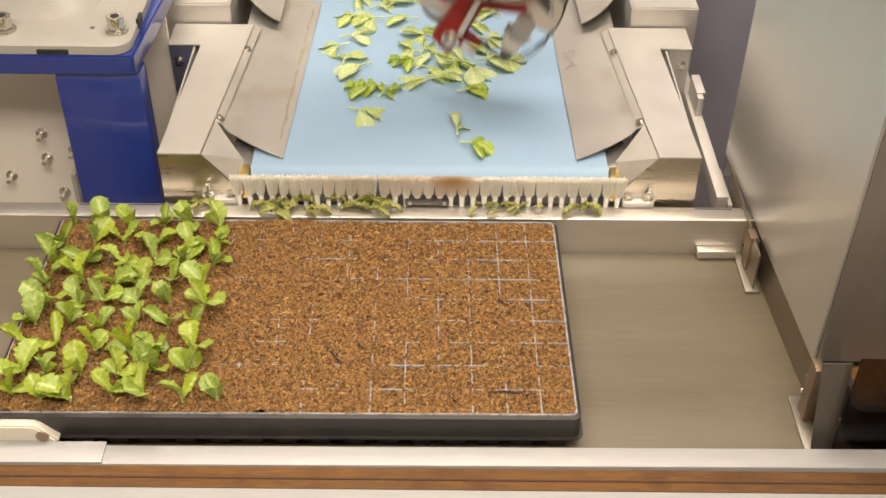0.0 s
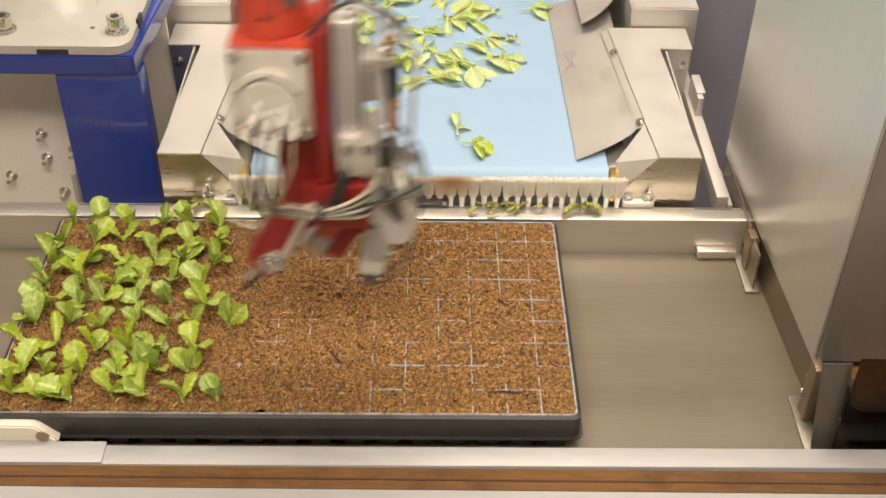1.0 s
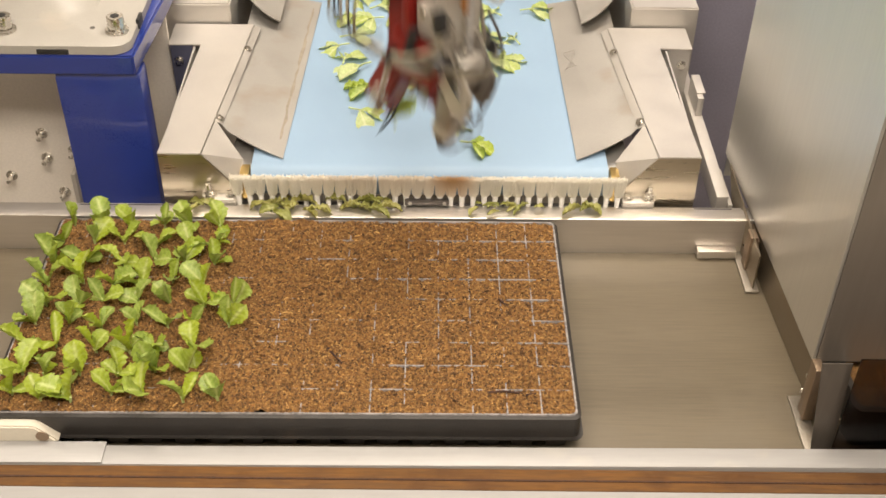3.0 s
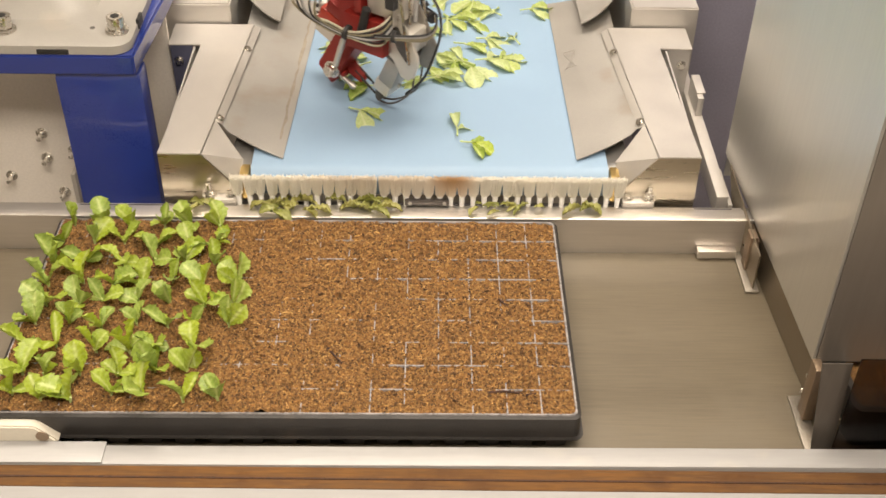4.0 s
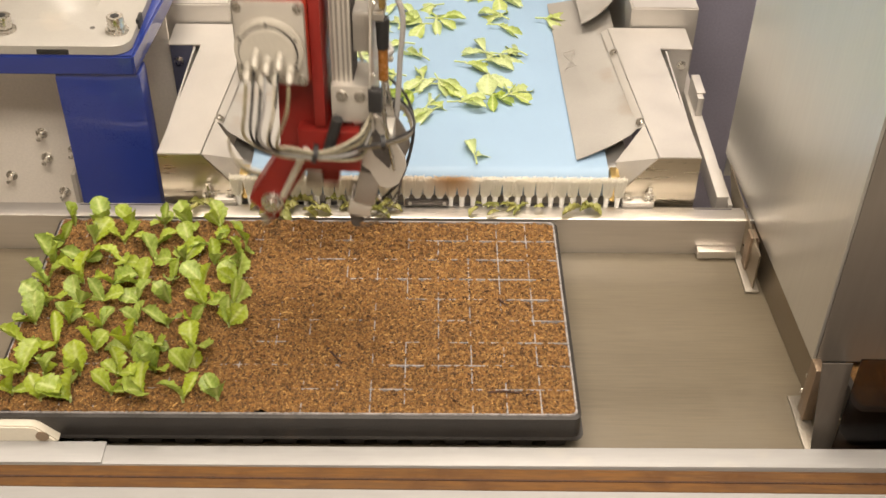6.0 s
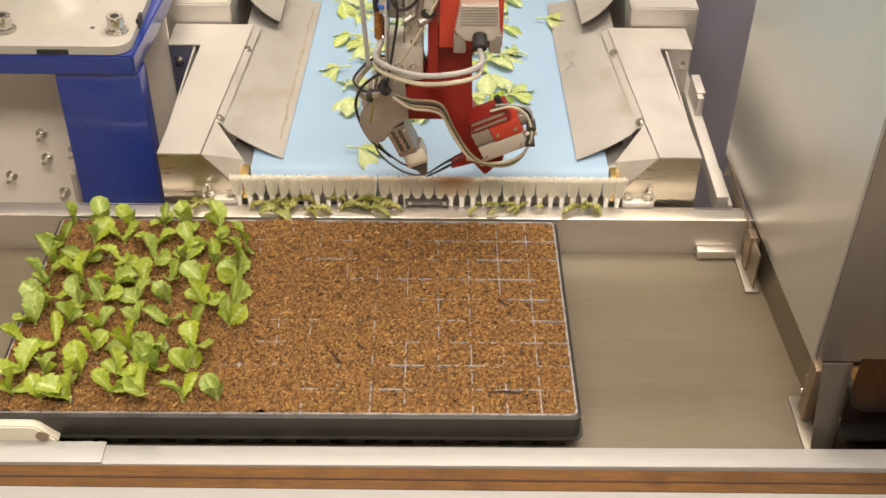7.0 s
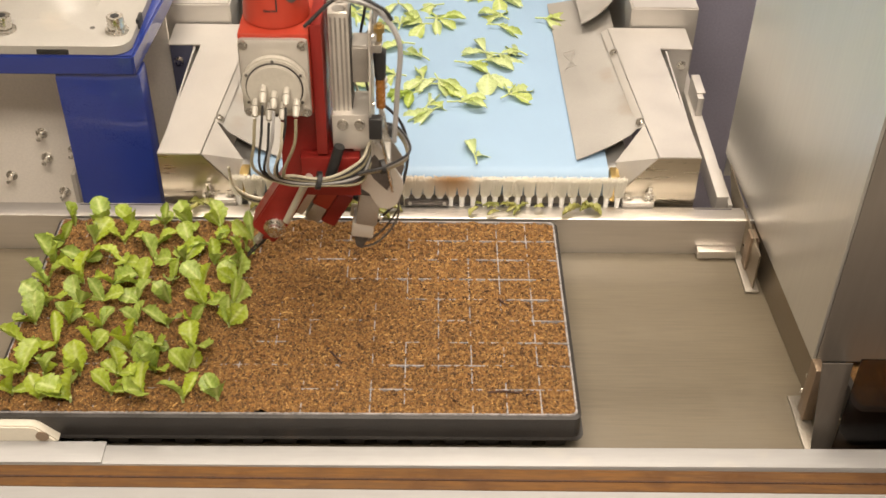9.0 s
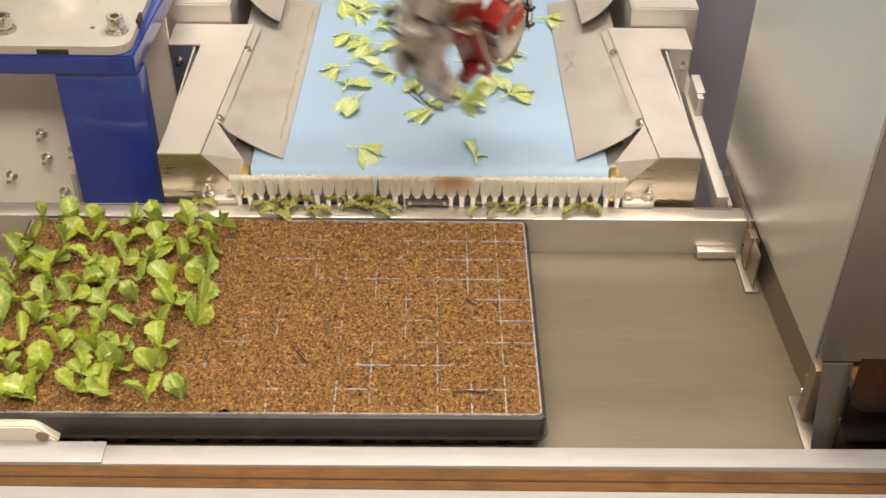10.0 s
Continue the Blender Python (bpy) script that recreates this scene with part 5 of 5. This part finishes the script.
# ---- movement ----
# seconds, place between the finger tips, turn about the upright
PATH = [
    (0, -0.054, 0.492, 0.090, 168), (0.1, -0.059, 0.491, 0.045, 165), (0.2, -0.059, 0.487, 0.042, 165), (0.3, -0.050, 0.492, 0.100, 168),
    (0.4, -0.051, 0.395, 0.130, 175), (0.5, -0.159, 0.109, 0.126, 180), (0.6, -0.228, 0.086, 0.086, 180), (0.7, -0.247, 0.081, 0.028, 180),
    (0.8, -0.246, 0.083, 0.016, 180), (0.9, -0.238, 0.088, 0.076, 180), (1, -0.218, 0.071, 0.106, 178), (1.1, -0.121, 0.289, 0.120, 110),
    (1.2, -0.202, 0.449, 0.100, 62), (1.3, -0.211, 0.487, 0.050, 58), (1.4, -0.204, 0.474, 0.042, 56), (1.5, -0.204, 0.474, 0.042, 56),
    (1.6, -0.204, 0.469, 0.090, 60), (1.7, -0.130, 0.281, 0.120, 100), (1.8, -0.198, 0.155, 0.100, 165), (1.9, -0.245, 0.119, 0.046, 180),
    (2, -0.251, 0.137, 0.021, 180), (2.1, -0.243, 0.124, 0.056, 180), (2.2, -0.238, 0.108, 0.096, 180), (2.3, -0.149, 0.174, 0.110, 150),
    (2.4, -0.111, 0.339, 0.120, 110), (2.5, -0.188, 0.516, 0.090, 90), (2.6, -0.195, 0.504, 0.055, 90), (2.7, -0.192, 0.485, 0.042, 90),
    (2.83, -0.192, 0.481, 0.070, 92), (3, -0.138, 0.284, 0.120, 135), (3.12, -0.226, 0.150, 0.090, 178), (3.25, -0.249, 0.150, 0.022, 180),
    (3.35, -0.240, 0.134, 0.056, 180), (3.5, -0.241, 0.137, 0.100, 172), (3.65, -0.126, 0.328, 0.120, 158), (3.8, -0.187, 0.500, 0.090, 146),
    (3.9, -0.194, 0.480, 0.045, 145), (4, -0.200, 0.479, 0.042, 145), (4.1, -0.208, 0.484, 0.060, 146), (4.2, -0.187, 0.472, 0.100, 155),
    (4.3, -0.147, 0.263, 0.120, 172), (4.4, -0.208, 0.130, 0.096, 180), (4.5, -0.239, 0.162, 0.046, 180), (4.6, -0.241, 0.171, 0.021, 180),
    (4.7, -0.235, 0.162, 0.061, 180), (4.8, -0.232, 0.144, 0.096, 180), (4.9, -0.094, 0.251, 0.100, 120), (5, -0.076, 0.354, 0.100, 92),
    (5.1, -0.071, 0.359, 0.060, 90), (5.2, -0.074, 0.348, 0.042, 90), (5.3, -0.076, 0.349, 0.045, 90), (5.4, -0.072, 0.343, 0.100, 92),
    (5.5, -0.147, 0.226, 0.110, 140), (5.6, -0.218, 0.166, 0.076, 180), (5.7, -0.235, 0.204, 0.041, 180), (5.8, -0.238, 0.205, 0.019, 180),
    (5.95, -0.230, 0.166, 0.076, 180), (6.1, -0.228, 0.191, 0.100, 155), (6.3, -0.161, 0.240, 0.100, 85), (6.5, -0.140, 0.299, 0.060, 20),
    (6.65, -0.140, 0.303, 0.057, 0), (8.03, -0.140, 0.303, 0.057, 0), (8.1, -0.129, 0.298, 0.065, 10), (8.2, -0.042, 0.350, 0.110, 90),
    (8.3, -0.025, 0.479, 0.100, 165), (8.4, -0.033, 0.498, 0.045, 180), (8.55, -0.033, 0.498, 0.045, 180), (8.6, -0.040, 0.474, 0.060, 180),
    (8.7, -0.068, 0.402, 0.100, 180), (8.8, -0.138, 0.267, 0.110, 180), (8.9, -0.211, 0.134, 0.096, 180), (9, -0.234, 0.199, 0.046, 180),
    (9.1, -0.239, 0.223, 0.024, 180), (9.2, -0.227, 0.190, 0.076, 175), (9.3, -0.184, 0.220, 0.100, 130), (9.4, -0.135, 0.237, 0.110, 45),
    (9.5, -0.165, 0.444, 0.100, 20), (9.6, -0.174, 0.473, 0.090, 0), (9.7, -0.176, 0.457, 0.045, 0), (9.8, -0.174, 0.460, 0.043, 0),
    (9.9, -0.164, 0.451, 0.080, 14), (10, -0.120, 0.364, 0.110, 52),
]

PICKS = (0.2, 1.5, 2.7, 4.0, 5.3, 8.55, 9.8)
PLANTS = (0.8, 2.0, 3.25, 4.6, 5.8, 9.1)


def opening(t):
    for a, b in zip(PICKS, PLANTS):
        if a + 0.2 < t < b + 0.32:
            return min(1, (t - a - 0.2) / 0.12, (b + 0.32 - t) / 0.12)
    return 0.0


TRAY_STEPS = [(0.0, 0.0), (9.23, 0.0), (9.3, -0.006), (9.4, -0.0255), (9.5, -0.0312), (9.6, -0.0325), (10.0, -0.033)]


def motions():
    tool, finger, steel, upper, fore = [], [], [], [], []
    for t, x, y, z, yaw in PATH:
        m = pose(x, y, z, 0, 0, yaw)
        o = opening(t)
        tool.append((t, m))
        finger.append((t, pose(*HINGE, 0, -95 * o, 0)))
        steel.append((t, pose(*STEEL_HINGE, 0, 16 * o, 0)))
        wrist = m @ Vector((0.041, 0, 0.47))
        d = wrist - SHOULDER
        h = math.sqrt(max(0.0, LINK ** 2 - d.length_squared / 4))
        side = Vector((-d.y, d.x, 0)).normalized()
        elbow = SHOULDER + d / 2 + h * side.cross(d).normalized() * (1 if side.cross(d).z > 0 else -1)
        for rows, a, b in ((upper, SHOULDER, elbow), (fore, elbow, wrist)):
            zz = (b - a).normalized()
            xx = side.cross(zz).normalized()
            rot = Matrix((xx, zz.cross(xx), zz)).transposed().to_4x4()
            rows.append((t, ARM_SPACE @ Matrix.Translation(a) @ rot))
    walk(GRIPPER, tool)
    walk(FINGER, finger)
    walk(STEEL_FINGER, steel)
    walk(ARM_LINKS[0], upper)
    walk(ARM_LINKS[1], fore)
    # the tray advances by one column
    walk(TRAY_THING, [(t, pose(dx, 0, 0)) for t, dx in TRAY_STEPS])
    for s in SEEDLINGS:
        m = s.matrix_basis.copy()
        walk(s, [(t, Matrix.Translation((dx, 0, 0)) @ m) for t, dx in TRAY_STEPS])
    # the belt carries its load forward once
    for c, a, b in SLIDING:
        walk(c, [(0.0, a), (5.43, a), (5.66, b), (10.0, b)])
    # cuttings that are picked, carried, stood up and planted
    tip = Matrix.Translation((-0.050, 0, -0.026)) @ pose(0, 0, 0, 0, 95, 0) @ pose(0, 0, -0.004)
    for k, (c, a, b) in enumerate(CARRIED):
        rest = b if PICKS[k] > 6 else a
        rows = [(0.0, a)]
        if PICKS[k] > 6:
            rows += [(5.43, a), (5.66, b)]
        rows.append((PICKS[k], rest))
        end = PLANTS[k] if k < len(PLANTS) else 10.0
        for (t, m), (_, f) in zip(tool, finger):
            if PICKS[k] + 0.05 < t < end - 0.05 or (k == 6 and t > PICKS[k] + 0.05):
                rows.append((t, m @ f @ tip))
        if k < len(PLANTS):
            down = pose(PLANT_X, (3.5 + k) * PITCH, 0.001, 0, -6 + 3 * k, 150 + 40 * k)
            rows += [(end, down), (end + 0.12, down)]
            if end < 9.2:
                rows.append((9.23, down))
            rows += [(t, Matrix.Translation((dx, 0, 0)) @ down) for t, dx in TRAY_STEPS if t > 9.25]
        walk(c, rows)


motions()
